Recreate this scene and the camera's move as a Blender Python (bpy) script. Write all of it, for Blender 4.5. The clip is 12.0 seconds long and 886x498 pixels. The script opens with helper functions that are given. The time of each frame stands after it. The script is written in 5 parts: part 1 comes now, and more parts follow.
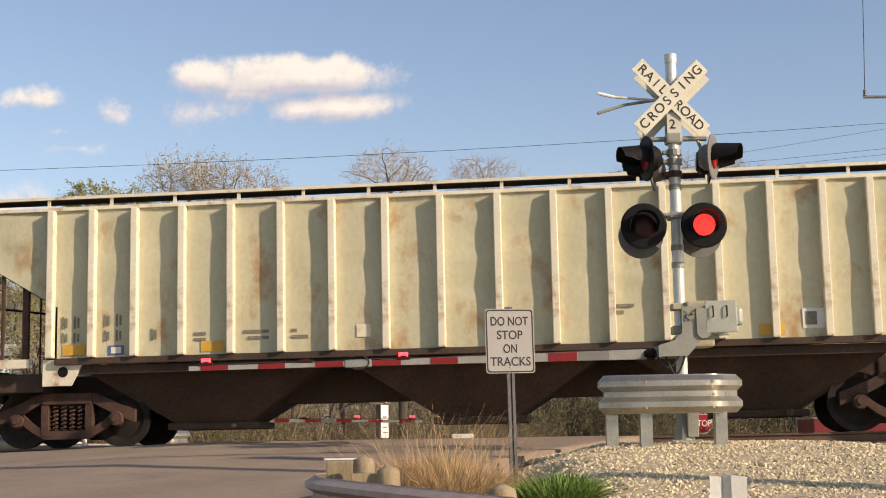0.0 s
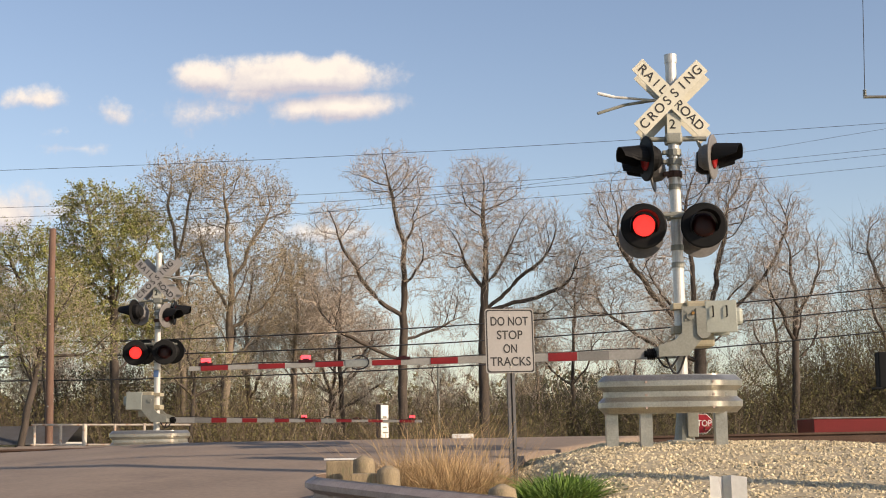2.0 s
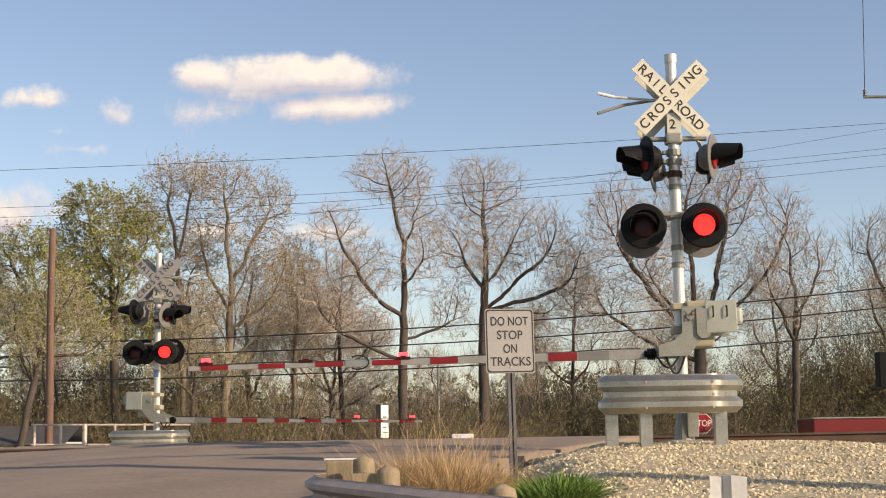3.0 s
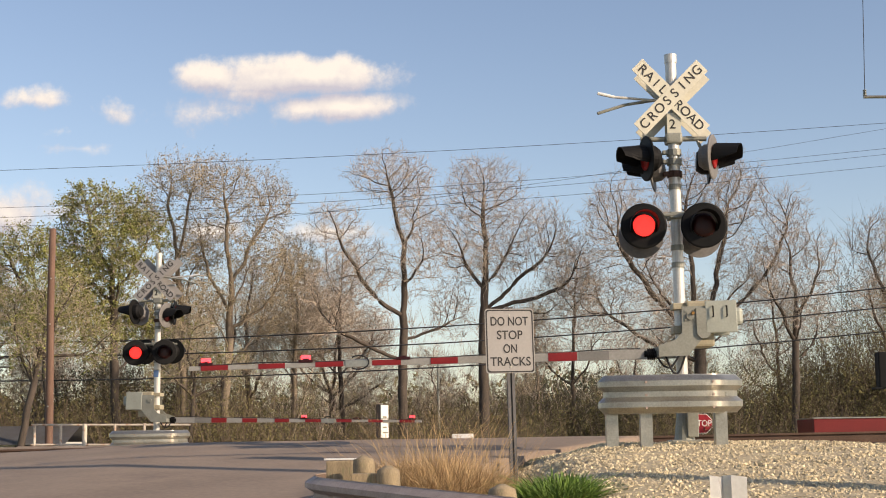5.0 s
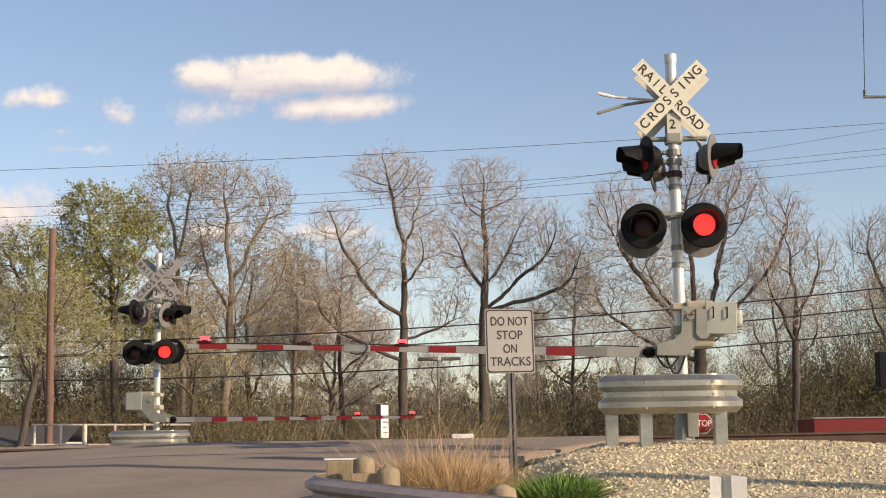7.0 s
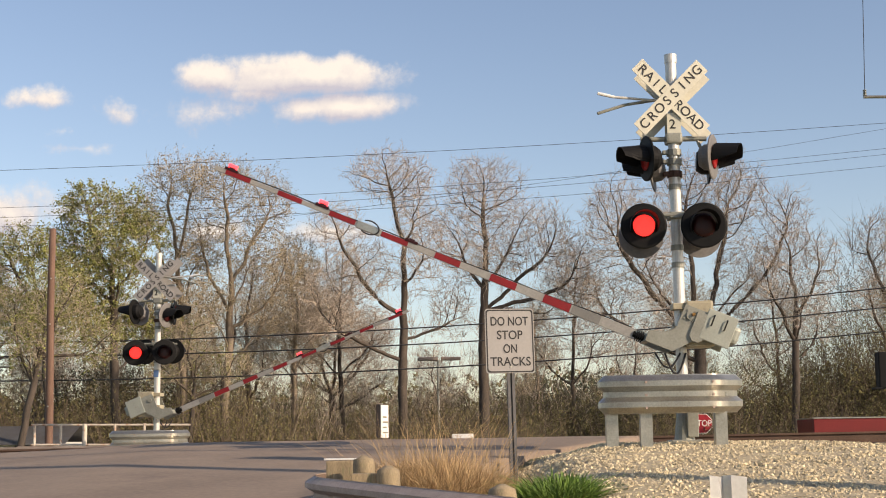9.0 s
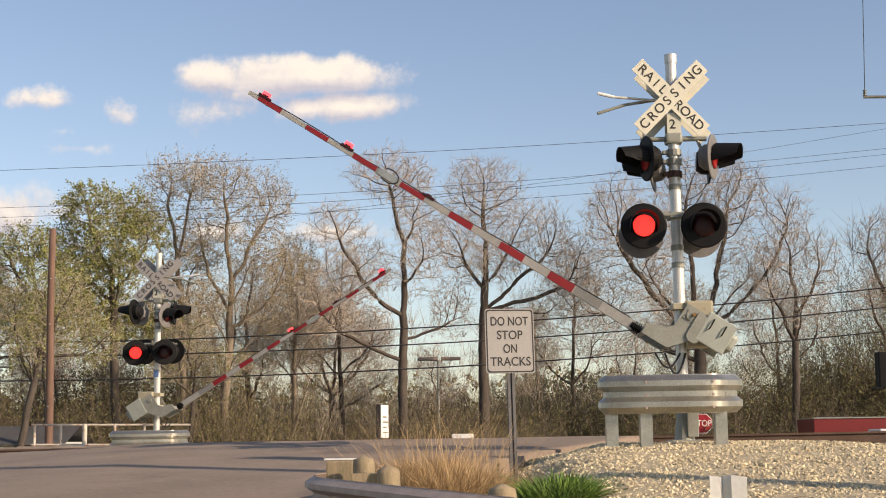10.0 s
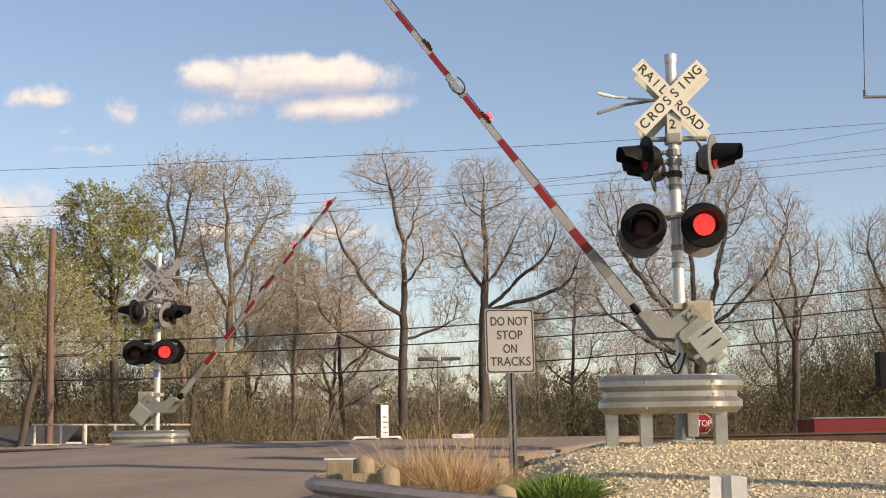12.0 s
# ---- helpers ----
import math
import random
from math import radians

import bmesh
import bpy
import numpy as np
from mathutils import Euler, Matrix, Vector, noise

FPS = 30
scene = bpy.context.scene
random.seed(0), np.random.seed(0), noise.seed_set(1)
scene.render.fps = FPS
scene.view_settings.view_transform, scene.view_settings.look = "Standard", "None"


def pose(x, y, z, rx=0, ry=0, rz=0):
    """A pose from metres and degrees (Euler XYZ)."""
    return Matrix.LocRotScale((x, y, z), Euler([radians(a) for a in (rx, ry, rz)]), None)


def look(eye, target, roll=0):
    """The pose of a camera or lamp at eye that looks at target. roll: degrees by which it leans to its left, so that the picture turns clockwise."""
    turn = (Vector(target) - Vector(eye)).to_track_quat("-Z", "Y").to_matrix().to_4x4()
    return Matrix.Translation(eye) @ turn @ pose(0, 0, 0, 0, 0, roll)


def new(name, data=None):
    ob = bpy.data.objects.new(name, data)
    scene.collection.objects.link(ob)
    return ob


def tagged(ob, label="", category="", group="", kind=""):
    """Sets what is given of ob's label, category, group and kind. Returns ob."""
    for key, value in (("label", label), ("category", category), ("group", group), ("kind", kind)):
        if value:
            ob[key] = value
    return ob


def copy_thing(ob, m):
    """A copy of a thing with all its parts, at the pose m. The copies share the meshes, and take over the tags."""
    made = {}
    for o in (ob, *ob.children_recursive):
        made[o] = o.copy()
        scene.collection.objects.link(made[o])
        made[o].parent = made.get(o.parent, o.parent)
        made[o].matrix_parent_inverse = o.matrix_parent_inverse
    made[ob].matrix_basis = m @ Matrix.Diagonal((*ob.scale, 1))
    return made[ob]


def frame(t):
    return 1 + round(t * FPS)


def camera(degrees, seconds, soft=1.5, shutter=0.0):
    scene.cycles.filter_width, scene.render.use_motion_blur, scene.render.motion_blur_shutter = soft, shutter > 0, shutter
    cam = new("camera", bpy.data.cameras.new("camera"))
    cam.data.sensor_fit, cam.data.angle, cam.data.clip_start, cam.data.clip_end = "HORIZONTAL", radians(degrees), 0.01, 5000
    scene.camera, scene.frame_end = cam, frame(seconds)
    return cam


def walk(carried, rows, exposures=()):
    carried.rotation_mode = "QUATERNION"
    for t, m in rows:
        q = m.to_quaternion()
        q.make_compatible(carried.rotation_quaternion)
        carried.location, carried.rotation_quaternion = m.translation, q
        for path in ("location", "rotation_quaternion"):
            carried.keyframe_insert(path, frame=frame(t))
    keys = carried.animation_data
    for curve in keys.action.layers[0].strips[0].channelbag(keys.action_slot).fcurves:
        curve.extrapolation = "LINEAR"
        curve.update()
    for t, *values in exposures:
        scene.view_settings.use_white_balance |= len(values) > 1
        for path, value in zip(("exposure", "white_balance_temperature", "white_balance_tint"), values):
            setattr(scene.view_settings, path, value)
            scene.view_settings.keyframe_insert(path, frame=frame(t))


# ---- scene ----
EYE = (0.0, 0.0, -0.15)
cam = camera(34.83, 12.0, soft=1.02)
VIEW = look(EYE, (0.0, 1.0, -0.15 + 0.1404), roll=-0.83)
walk(cam, [(0.0, VIEW), (12.0, VIEW)], exposures=[(0.0, 0.22, 7100.0, 19.0), (12.0, 0.22, 7100.0, 19.0)])

# ---- world and sun ----
SUN_AZIMUTH, SUN_HEIGHT = radians(121), radians(24)   # clockwise from +Y, above the horizon
world = bpy.data.worlds.new("sky")
scene.world = world
world.use_nodes = True
sky = world.node_tree.nodes.new("ShaderNodeTexSky")
sky.sky_type, sky.sun_disc = "NISHITA", False
sky.sun_elevation, sky.sun_rotation = SUN_HEIGHT, SUN_AZIMUTH
sky.air_density, sky.dust_density, sky.ozone_density = 1.0, 0.6, 1.6
background = world.node_tree.nodes["Background"]
background.inputs["Strength"].default_value = 0.135
world.node_tree.links.new(sky.outputs["Color"], background.inputs["Color"])
sun = new("sun", bpy.data.lights.new("sun", "SUN"))
sun.data.energy, sun.data.angle, sun.data.color = 4.6, radians(0.6), (1.0, 0.87, 0.68)
toward = Vector((math.sin(SUN_AZIMUTH) * math.cos(SUN_HEIGHT), math.cos(SUN_AZIMUTH) * math.cos(SUN_HEIGHT), math.sin(SUN_HEIGHT)))
sun.matrix_basis = look(toward * 60, (0, 0, 0))

# ---- materials ----


def material(name, base, second=None, rough=0.6, metal=0.0, scale=6.0, fine=60.0, bump=0.15, wear=None, wear_amount=0.5, wear_scale=3.0,
             random_shift=0.0, stretch=(1, 1, 1), coat=0.0, transmit=0.0, gloss=0.4):
    """A surface with variation at two scales, fine relief and, where given, a second colour in patches of wear."""
    m = bpy.data.materials.new(name)
    m.use_nodes = True
    n, link = m.node_tree.nodes, m.node_tree.links.new
    b = n["Principled BSDF"]
    b.inputs["Specular IOR Level"].default_value = gloss
    second = second or tuple(c * 0.72 for c in base)
    at = n.new("ShaderNodeTexCoord")
    mp = n.new("ShaderNodeMapping")
    mp.inputs["Scale"].default_value = stretch
    link(at.outputs["Object"], mp.inputs["Vector"])
    big, small = n.new("ShaderNodeTexNoise"), n.new("ShaderNodeTexNoise")
    for node, s, d in ((big, scale, 5), (small, fine, 3)):
        node.inputs["Scale"].default_value, node.inputs["Detail"].default_value = s, d
        link(mp.outputs["Vector"], node.inputs["Vector"])
    mean = n.new("ShaderNodeMath")
    mean.operation = "MULTIPLY_ADD"
    link(small.outputs["Fac"], mean.inputs[0])
    mean.inputs[1].default_value = 0.5
    half = n.new("ShaderNodeMath")
    half.operation = "MULTIPLY"
    half.inputs[1].default_value = 0.6
    link(big.outputs["Fac"], half.inputs[0])
    link(half.outputs[0], mean.inputs[2])
    ramp = n.new("ShaderNodeValToRGB")
    ramp.color_ramp.elements[0].position, ramp.color_ramp.elements[1].position = 0.36, 0.74
    ramp.color_ramp.elements[0].color, ramp.color_ramp.elements[1].color = (*second, 1), (*base, 1)
    link(mean.outputs[0], ramp.inputs["Fac"])
    colour = ramp.outputs["Color"]
    if wear:
        w = n.new("ShaderNodeTexNoise")
        w.inputs["Scale"].default_value, w.inputs["Detail"].default_value, w.inputs["Roughness"].default_value = wear_scale, 7, 0.65
        link(mp.outputs["Vector"], w.inputs["Vector"])
        wr = n.new("ShaderNodeValToRGB")
        wr.color_ramp.elements[0].position, wr.color_ramp.elements[1].position = 0.72 - 0.3 * wear_amount, 0.80 - 0.2 * wear_amount
        link(w.outputs["Fac"], wr.inputs["Fac"])
        mix = n.new("ShaderNodeMix")
        mix.data_type = "RGBA"
        link(wr.outputs["Color"], mix.inputs["Factor"])
        link(colour, mix.inputs["A"])
        mix.inputs["B"].default_value = (*wear, 1)
        colour = mix.outputs["Result"]
    if random_shift:
        info, hsv = n.new("ShaderNodeNewGeometry"), n.new("ShaderNodeHueSaturation")
        rng = n.new("ShaderNodeMapRange")
        rng.inputs["To Min"].default_value, rng.inputs["To Max"].default_value = 1 - random_shift, 1 + random_shift
        link(info.outputs["Random Per Island"], rng.inputs["Value"])
        link(rng.outputs["Result"], hsv.inputs["Value"])
        link(colour, hsv.inputs["Color"])
        colour = hsv.outputs["Color"]
    link(colour, b.inputs["Base Color"])
    b.inputs["Roughness"].default_value, b.inputs["Metallic"].default_value = rough, metal
    b.inputs["Coat Weight"].default_value, b.inputs["Transmission Weight"].default_value = coat, transmit
    if bump:
        bn = n.new("ShaderNodeBump")
        bn.inputs["Strength"].default_value, bn.inputs["Distance"].default_value = bump, 0.02
        link(mean.outputs[0], bn.inputs["Height"])
        link(bn.outputs["Normal"], b.inputs["Normal"])
    return m


def glowing(name, colour, strength):
    m = bpy.data.materials.new(name)
    m.use_nodes = True
    n, link = m.node_tree.nodes, m.node_tree.links.new
    b = n["Principled BSDF"]
    at, v = n.new("ShaderNodeTexCoord"), n.new("ShaderNodeTexVoronoi")
    v.inputs["Scale"].default_value = 90
    link(at.outputs["Object"], v.inputs["Vector"])
    r = n.new("ShaderNodeMapRange")
    r.inputs["To Min"].default_value, r.inputs["To Max"].default_value = strength * 1.5, strength * 0.35
    link(v.outputs["Distance"], r.inputs["Value"])
    b.inputs["Base Color"].default_value = (*colour, 1)
    b.inputs["Emission Color"].default_value = (*colour, 1)
    link(r.outputs["Result"], b.inputs["Emission Strength"])
    return m


ASPHALT = material("asphalt", (0.295, 0.225, 0.165), (0.195, 0.149, 0.112), 0.9, scale=0.9, fine=16, bump=0.25, wear=(0.14, 0.105, 0.085), wear_amount=0.45, wear_scale=0.35)
GRASS_SOIL = material("grass_soil", (0.16, 0.14, 0.06), (0.09, 0.08, 0.04), 0.95, scale=0.8, fine=14, bump=0.5, wear=(0.10, 0.14, 0.04), wear_amount=0.7, wear_scale=0.5)
GRAVEL = material("limestone_gravel", (0.65, 0.55, 0.36), (0.42, 0.345, 0.22), 0.9, scale=8, fine=45, bump=0.7, random_shift=0.38)
BALLAST = material("track_ballast", (0.26, 0.22, 0.18), (0.13, 0.11, 0.09), 0.95, scale=4, fine=25, bump=0.9)
RAIL_STEEL = material("rail_steel", (0.16, 0.10, 0.07), (0.10, 0.06, 0.04), 0.6, 0.3, scale=3, fine=40)
TIE_WOOD = material("tie_wood", (0.13, 0.10, 0.08), None, 0.9, scale=3, fine=40, stretch=(1, 8, 8))
GALVANISED = material("galvanised_steel", (0.52, 0.50, 0.43), (0.33, 0.31, 0.265), 0.36, 0.85, scale=5, fine=50, bump=0.06, wear=(0.36, 0.34, 0.30), wear_amount=0.25, wear_scale=4)
ALUMINIUM = material("painted_aluminium", (0.66, 0.65, 0.60), (0.52, 0.51, 0.47), 0.42, 0.35, scale=2.5, fine=40, bump=0.05, wear=(0.35, 0.30, 0.24), wear_amount=0.22, wear_scale=5)
MACHINE_GREY = material("machine_grey_paint", (0.30, 0.305, 0.26), (0.21, 0.21, 0.175), 0.5, 0.2, scale=4, fine=40, bump=0.06, wear=(0.26, 0.22, 0.18), wear_amount=0.3, wear_scale=6)
MECHANISM_TAN = material("tan_housing_paint", (0.42, 0.375, 0.26), (0.30, 0.265, 0.18), 0.55, 0.0, scale=4, fine=40, bump=0.06, wear=(0.24, 0.2, 0.15), wear_amount=0.35, wear_scale=6)
BRASS = material("rusty_brass_bolt", (0.42, 0.22, 0.07), (0.25, 0.13, 0.05), 0.35, 0.7, scale=12, fine=60, bump=0.1)
PANEL_GREY = material("pale_machine_paint", (0.37, 0.39, 0.335), (0.29, 0.305, 0.26), 0.5, 0.2, scale=4, fine=40, bump=0.06, wear=(0.26, 0.22, 0.18), wear_amount=0.25, wear_scale=6)
# brighter red carries the glow of the upper lamps, which have no lit disc
UPPER_LENS = material("red_lens", (0.36, 0.012, 0.012), (0.22, 0.008, 0.008), 0.3, scale=20, fine=140, bump=0.3)
WEATHERED_STEEL = material("weathered_rail_steel", (0.46, 0.36, 0.295), (0.29, 0.22, 0.18), 0.6, 0.0, scale=6, fine=60, bump=0.1, wear=(0.2, 0.13, 0.08), wear_amount=0.4, wear_scale=5)
BLACK = material("black_paint", (0.012, 0.012, 0.012), (0.008, 0.008, 0.008), 0.6, scale=5, fine=50, bump=0.05, gloss=0.15)
# grey for black heads that catch the sun: the sunlight is in the colour
LIT_GREY_HEAD = material("sunlit_grey_head_paint", (0.20, 0.19, 0.18), (0.13, 0.125, 0.12), 0.6, scale=4, fine=40, bump=0.05)
DARK_RED_LENS = material("dark_red_lens", (0.045, 0.004, 0.004), (0.022, 0.003, 0.003), 0.35, scale=20, fine=140, bump=0.3, coat=0.0)
RED_GLOW = glowing("red_light", (1.0, 0.033, 0.027), 1.9)
ARM_GLOW = glowing("red_arm_light", (1.0, 0.04, 0.05), 4.0)
SIGN_WHITE = material("sign_white", (0.60, 0.58, 0.47), (0.50, 0.48, 0.385), 0.5, scale=3, fine=30, bump=0.03, wear=(0.55, 0.50, 0.40), wear_amount=0.2, wear_scale=3)
SIGN_GREY = material("sign_grey_white", (0.325, 0.312, 0.295), (0.28, 0.268, 0.252), 0.5, scale=3, fine=30, bump=0.03)
INK = material("black_lettering", (0.022, 0.022, 0.022), (0.015, 0.015, 0.015), 0.6, bump=0.0)
ARM_WHITE = material("arm_white_sheeting", (0.335, 0.33, 0.305), (0.225, 0.22, 0.20), 0.45, scale=4, fine=40, bump=0.04)
ARM_GREY = material("arm_dirty_sheeting", (0.21, 0.205, 0.19), (0.15, 0.147, 0.135), 0.45, scale=4, fine=40, bump=0.04)
ARM_RED = material("arm_red_sheeting", (0.25, 0.012, 0.014), (0.17, 0.010, 0.012), 0.4, scale=4, fine=40, bump=0.04)
POST_WOOD = material("treated_post_wood", (0.36, 0.28, 0.17), (0.19, 0.15, 0.095), 0.85, scale=3, fine=30, bump=0.4, stretch=(6, 6, 1), wear=(0.16, 0.17, 0.09), wear_amount=0.5, wear_scale=4)
POLE_WOOD = material("creosote_pole_wood", (0.20, 0.12, 0.085), (0.12, 0.07, 0.05), 0.85, scale=3, fine=30, bump=0.4, stretch=(8, 8, 0.6))
BARK = material("grey_bark", (0.115, 0.092, 0.072), (0.055, 0.044, 0.036), 0.95, scale=2.5, fine=18, bump=0.5, stretch=(3, 3, 1))
BARK_LIGHT = material("pale_bark", (0.27, 0.215, 0.155), (0.15, 0.12, 0.09), 0.95, scale=2.5, fine=18, bump=0.4, stretch=(3, 3, 1))
TWIG = material("bare_twigs", (0.55, 0.46, 0.365), (0.36, 0.295, 0.225), 0.9, scale=0.6, fine=8, bump=0.0, random_shift=0.3)
STEM = material("brush_stems", (0.145, 0.11, 0.077), (0.075, 0.057, 0.04), 0.9, scale=0.6, fine=8, bump=0.0, random_shift=0.35)
POST_STEEL = material("dark_post_steel", (0.13, 0.125, 0.125), (0.08, 0.078, 0.078), 0.5, 0.3, scale=5, fine=40, bump=0.05)
TWIG_RED = material("budding_twigs", (0.47, 0.39, 0.275), (0.31, 0.255, 0.175), 0.9, scale=0.6, fine=8, bump=0.0, random_shift=0.3)
LEAF = material("spring_leaves", (0.275, 0.285, 0.078), (0.165, 0.17, 0.05), 0.8, scale=0.7, fine=6, bump=0.0, random_shift=0.4)
BUD = material("bud_leaves", (0.39, 0.315, 0.18), (0.27, 0.215, 0.12), 0.85, scale=0.7, fine=6, bump=0.0, random_shift=0.35)
BRUSH_LEAF = material("brush_leaves", (0.185, 0.162, 0.062), (0.09, 0.08, 0.032), 0.85, scale=0.5, fine=6, bump=0.0, random_shift=0.3)
PINE_LEAF = material("pine_needles", (0.055, 0.06, 0.03), (0.035, 0.04, 0.02), 0.85, scale=0.5, fine=6, bump=0.0, random_shift=0.4)
DRY_GRASS = material("dry_grass", (0.56, 0.40, 0.215), (0.38, 0.255, 0.13), 0.85, scale=3, fine=20, bump=0.0, random_shift=0.35)
GREEN_GRASS = material("green_weeds", (0.16, 0.27, 0.045), (0.08, 0.14, 0.025), 0.7, scale=3, fine=20, bump=0.0, random_shift=0.4)
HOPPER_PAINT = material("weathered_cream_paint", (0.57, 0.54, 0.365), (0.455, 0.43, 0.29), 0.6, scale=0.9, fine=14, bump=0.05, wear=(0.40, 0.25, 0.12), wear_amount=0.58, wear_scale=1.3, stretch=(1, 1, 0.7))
# lighter than the sheets: the ribs' sunlit contrast is put into this cream
POST_PAINT = material("sunlit_cream_post_paint", (0.78, 0.73, 0.57), (0.64, 0.585, 0.44), 0.5, scale=1.2, fine=20, bump=0.05, wear=(0.34, 0.18, 0.09), wear_amount=0.6, wear_scale=2.5)
# grime and rust, both set darker to include the shade under the car body
HOPPER_GRIME = material("grimy_steel", (0.085, 0.054, 0.038), (0.035, 0.024, 0.018), 0.85, scale=1.2, fine=20, bump=0.15)
TRUCK_RUST = material("rusty_truck_steel", (0.10, 0.054, 0.038), (0.035, 0.02, 0.016), 0.85, scale=4, fine=40, bump=0.3)
WHEEL_STEEL = material("wheel_steel", (0.035, 0.026, 0.021), (0.018, 0.014, 0.012), 0.7, 0.4, scale=5, fine=40)
YELLOW = material("yellow_reflector", (0.66, 0.38, 0.05), (0.52, 0.30, 0.05), 0.5, scale=4, fine=30, bump=0.02)
BLUE_PAINT = material("blue_placard_paint", (0.10, 0.16, 0.34), None, 0.5, scale=4, fine=30, bump=0.02)
STENCIL = material("faded_stencil", (0.12, 0.115, 0.09), (0.24, 0.22, 0.16), 0.7, scale=20, fine=60, bump=0.0)
RED_PAINT = material("dull_red_paint", (0.19, 0.014, 0.013), (0.14, 0.011, 0.010), 0.5, scale=1.5, fine=20, bump=0.05)
STOP_RED = material("stop_sign_red", (0.42, 0.02, 0.03), None, 0.45, scale=3, fine=30, bump=0.02)
WHITE_PAINT = material("white_paint", (0.78, 0.77, 0.73), (0.66, 0.65, 0.61), 0.5, scale=3, fine=40, bump=0.04, wear=(0.5, 0.45, 0.38), wear_amount=0.2, wear_scale=5)
RUSTY_WHITE = material("rusted_white_pipe_paint", (0.62, 0.56, 0.47), (0.48, 0.42, 0.34), 0.6, scale=5, fine=40, bump=0.1, wear=(0.36, 0.16, 0.07), wear_amount=0.75, wear_scale=6)
CAR_WHITE = material("white_car_paint", (0.78, 0.78, 0.77), (0.74, 0.74, 0.73), 0.25, scale=2, fine=30, bump=0.0, coat=0.7)
GLASS_DARK = material("tinted_car_glass", (0.02, 0.025, 0.03), None, 0.06, scale=2, fine=20, bump=0.0, coat=0.5)
RUBBER = material("black_rubber", (0.02, 0.02, 0.02), None, 0.85, scale=8, fine=60, bump=0.1)
CABLE = material("black_cable", (0.03, 0.03, 0.032), None, 0.6, scale=3, fine=30, bump=0.0)
ROOF_TIN = material("grey_tin_roof", (0.26, 0.27, 0.28), (0.20, 0.17, 0.15), 0.5, 0.3, scale=2, fine=20, bump=0.1)
PALE_WALL = material("pale_siding", (0.62, 0.62, 0.58), None, 0.7, scale=1.5, fine=20, bump=0.1)
BLUE_STICKER = material("blue_sticker", (0.12, 0.22, 0.42), None, 0.4, scale=6, fine=30, bump=0.0)

# ---- shaping helpers ----


def part(name, bm, mat, parent=None, label="", smooth=False):
    """Links a bmesh as one mesh object under a thing or a part."""
    me = bpy.data.meshes.new(name)
    bm.normal_update()
    bm.to_mesh(me)
    bm.free()
    me.materials.append(mat)
    if smooth:
        for p in me.polygons:
            p.use_smooth = True
    ob = new(name, me)
    ob.parent = parent
    if label:
        ob["label"] = label
    return ob


def thing(name, label, category, m=None, group="", kind=""):
    ob = new(name)
    ob.empty_display_size = 0.1
    if m is not None:
        ob.matrix_basis = m
    return tagged(ob, label, category, group, kind)


def box(bm, a, b, bevel=0.0, m=None):
    made = bmesh.ops.create_cube(bm, size=1.0)["verts"]
    for v in made:
        v.co = Vector([(a[i] + b[i]) / 2 + v.co[i] * (b[i] - a[i]) for i in range(3)])
    if bevel:
        edges = list({e for v in made for e in v.link_edges})
        made = bmesh.ops.bevel(bm, geom=edges, offset=bevel, segments=2, profile=0.6, affect="EDGES")["verts"]
    if m is not None:
        bmesh.ops.transform(bm, matrix=m, verts=made)
    return bm


def tube(bm, points, radii, n=8, cap=True):
    """A tube along points."""
    points = [Vector(p) for p in points]
    if not isinstance(radii, (list, tuple)):
        radii = [radii] * len(points)
    rings, side = [], None
    for i, p in enumerate(points):
        d = (points[min(i + 1, len(points) - 1)] - points[max(i - 1, 0)]).normalized()
        if side is None:
            side = d.orthogonal().normalized()
        side = (side - d * side.dot(d)).normalized()
        up = d.cross(side)
        rings.append([bm.verts.new(p + (side * math.cos(2 * math.pi * k / n) + up * math.sin(2 * math.pi * k / n)) * radii[i]) for k in range(n)])
    for a, b in zip(rings, rings[1:]):
        for k in range(n):
            bm.faces.new((a[k], a[(k + 1) % n], b[(k + 1) % n], b[k]))
    if cap:
        bm.faces.new(rings[0][::-1])
        bm.faces.new(rings[-1])
    return bm


def extrude(bm, outline, y0, y1):
    """A plate: an outline of (x, z) points with depth from y0 to y1."""
    a = [bm.verts.new((x, y0, z)) for x, z in outline]
    b = [bm.verts.new((x, y1, z)) for x, z in outline]
    bm.faces.new(a)
    bm.faces.new(b[::-1])
    for i in range(len(a)):
        j = (i + 1) % len(a)
        bm.faces.new((a[j], a[i], b[i], b[j]))
    bmesh.ops.recalc_face_normals(bm, faces=bm.faces[:])
    return bm


def spin(bm, profile, n=24, m=None):
    """Turns a profile of (radius, y) about the Y axis."""
    rings = []
    for r, y in profile:
        rings.append([bm.verts.new((r * math.cos(2 * math.pi * k / n), y, r * math.sin(2 * math.pi * k / n))) for k in range(n)])
    for a, b in zip(rings, rings[1:]):
        for k in range(n):
            bm.faces.new((a[k], b[k], b[(k + 1) % n], a[(k + 1) % n]))
    bm.faces.new(rings[0])
    bm.faces.new(rings[-1][::-1])
    if m is not None:
        bmesh.ops.transform(bm, matrix=m, verts=bm.verts[:])
    bmesh.ops.recalc_face_normals(bm, faces=bm.faces[:])
    return bm


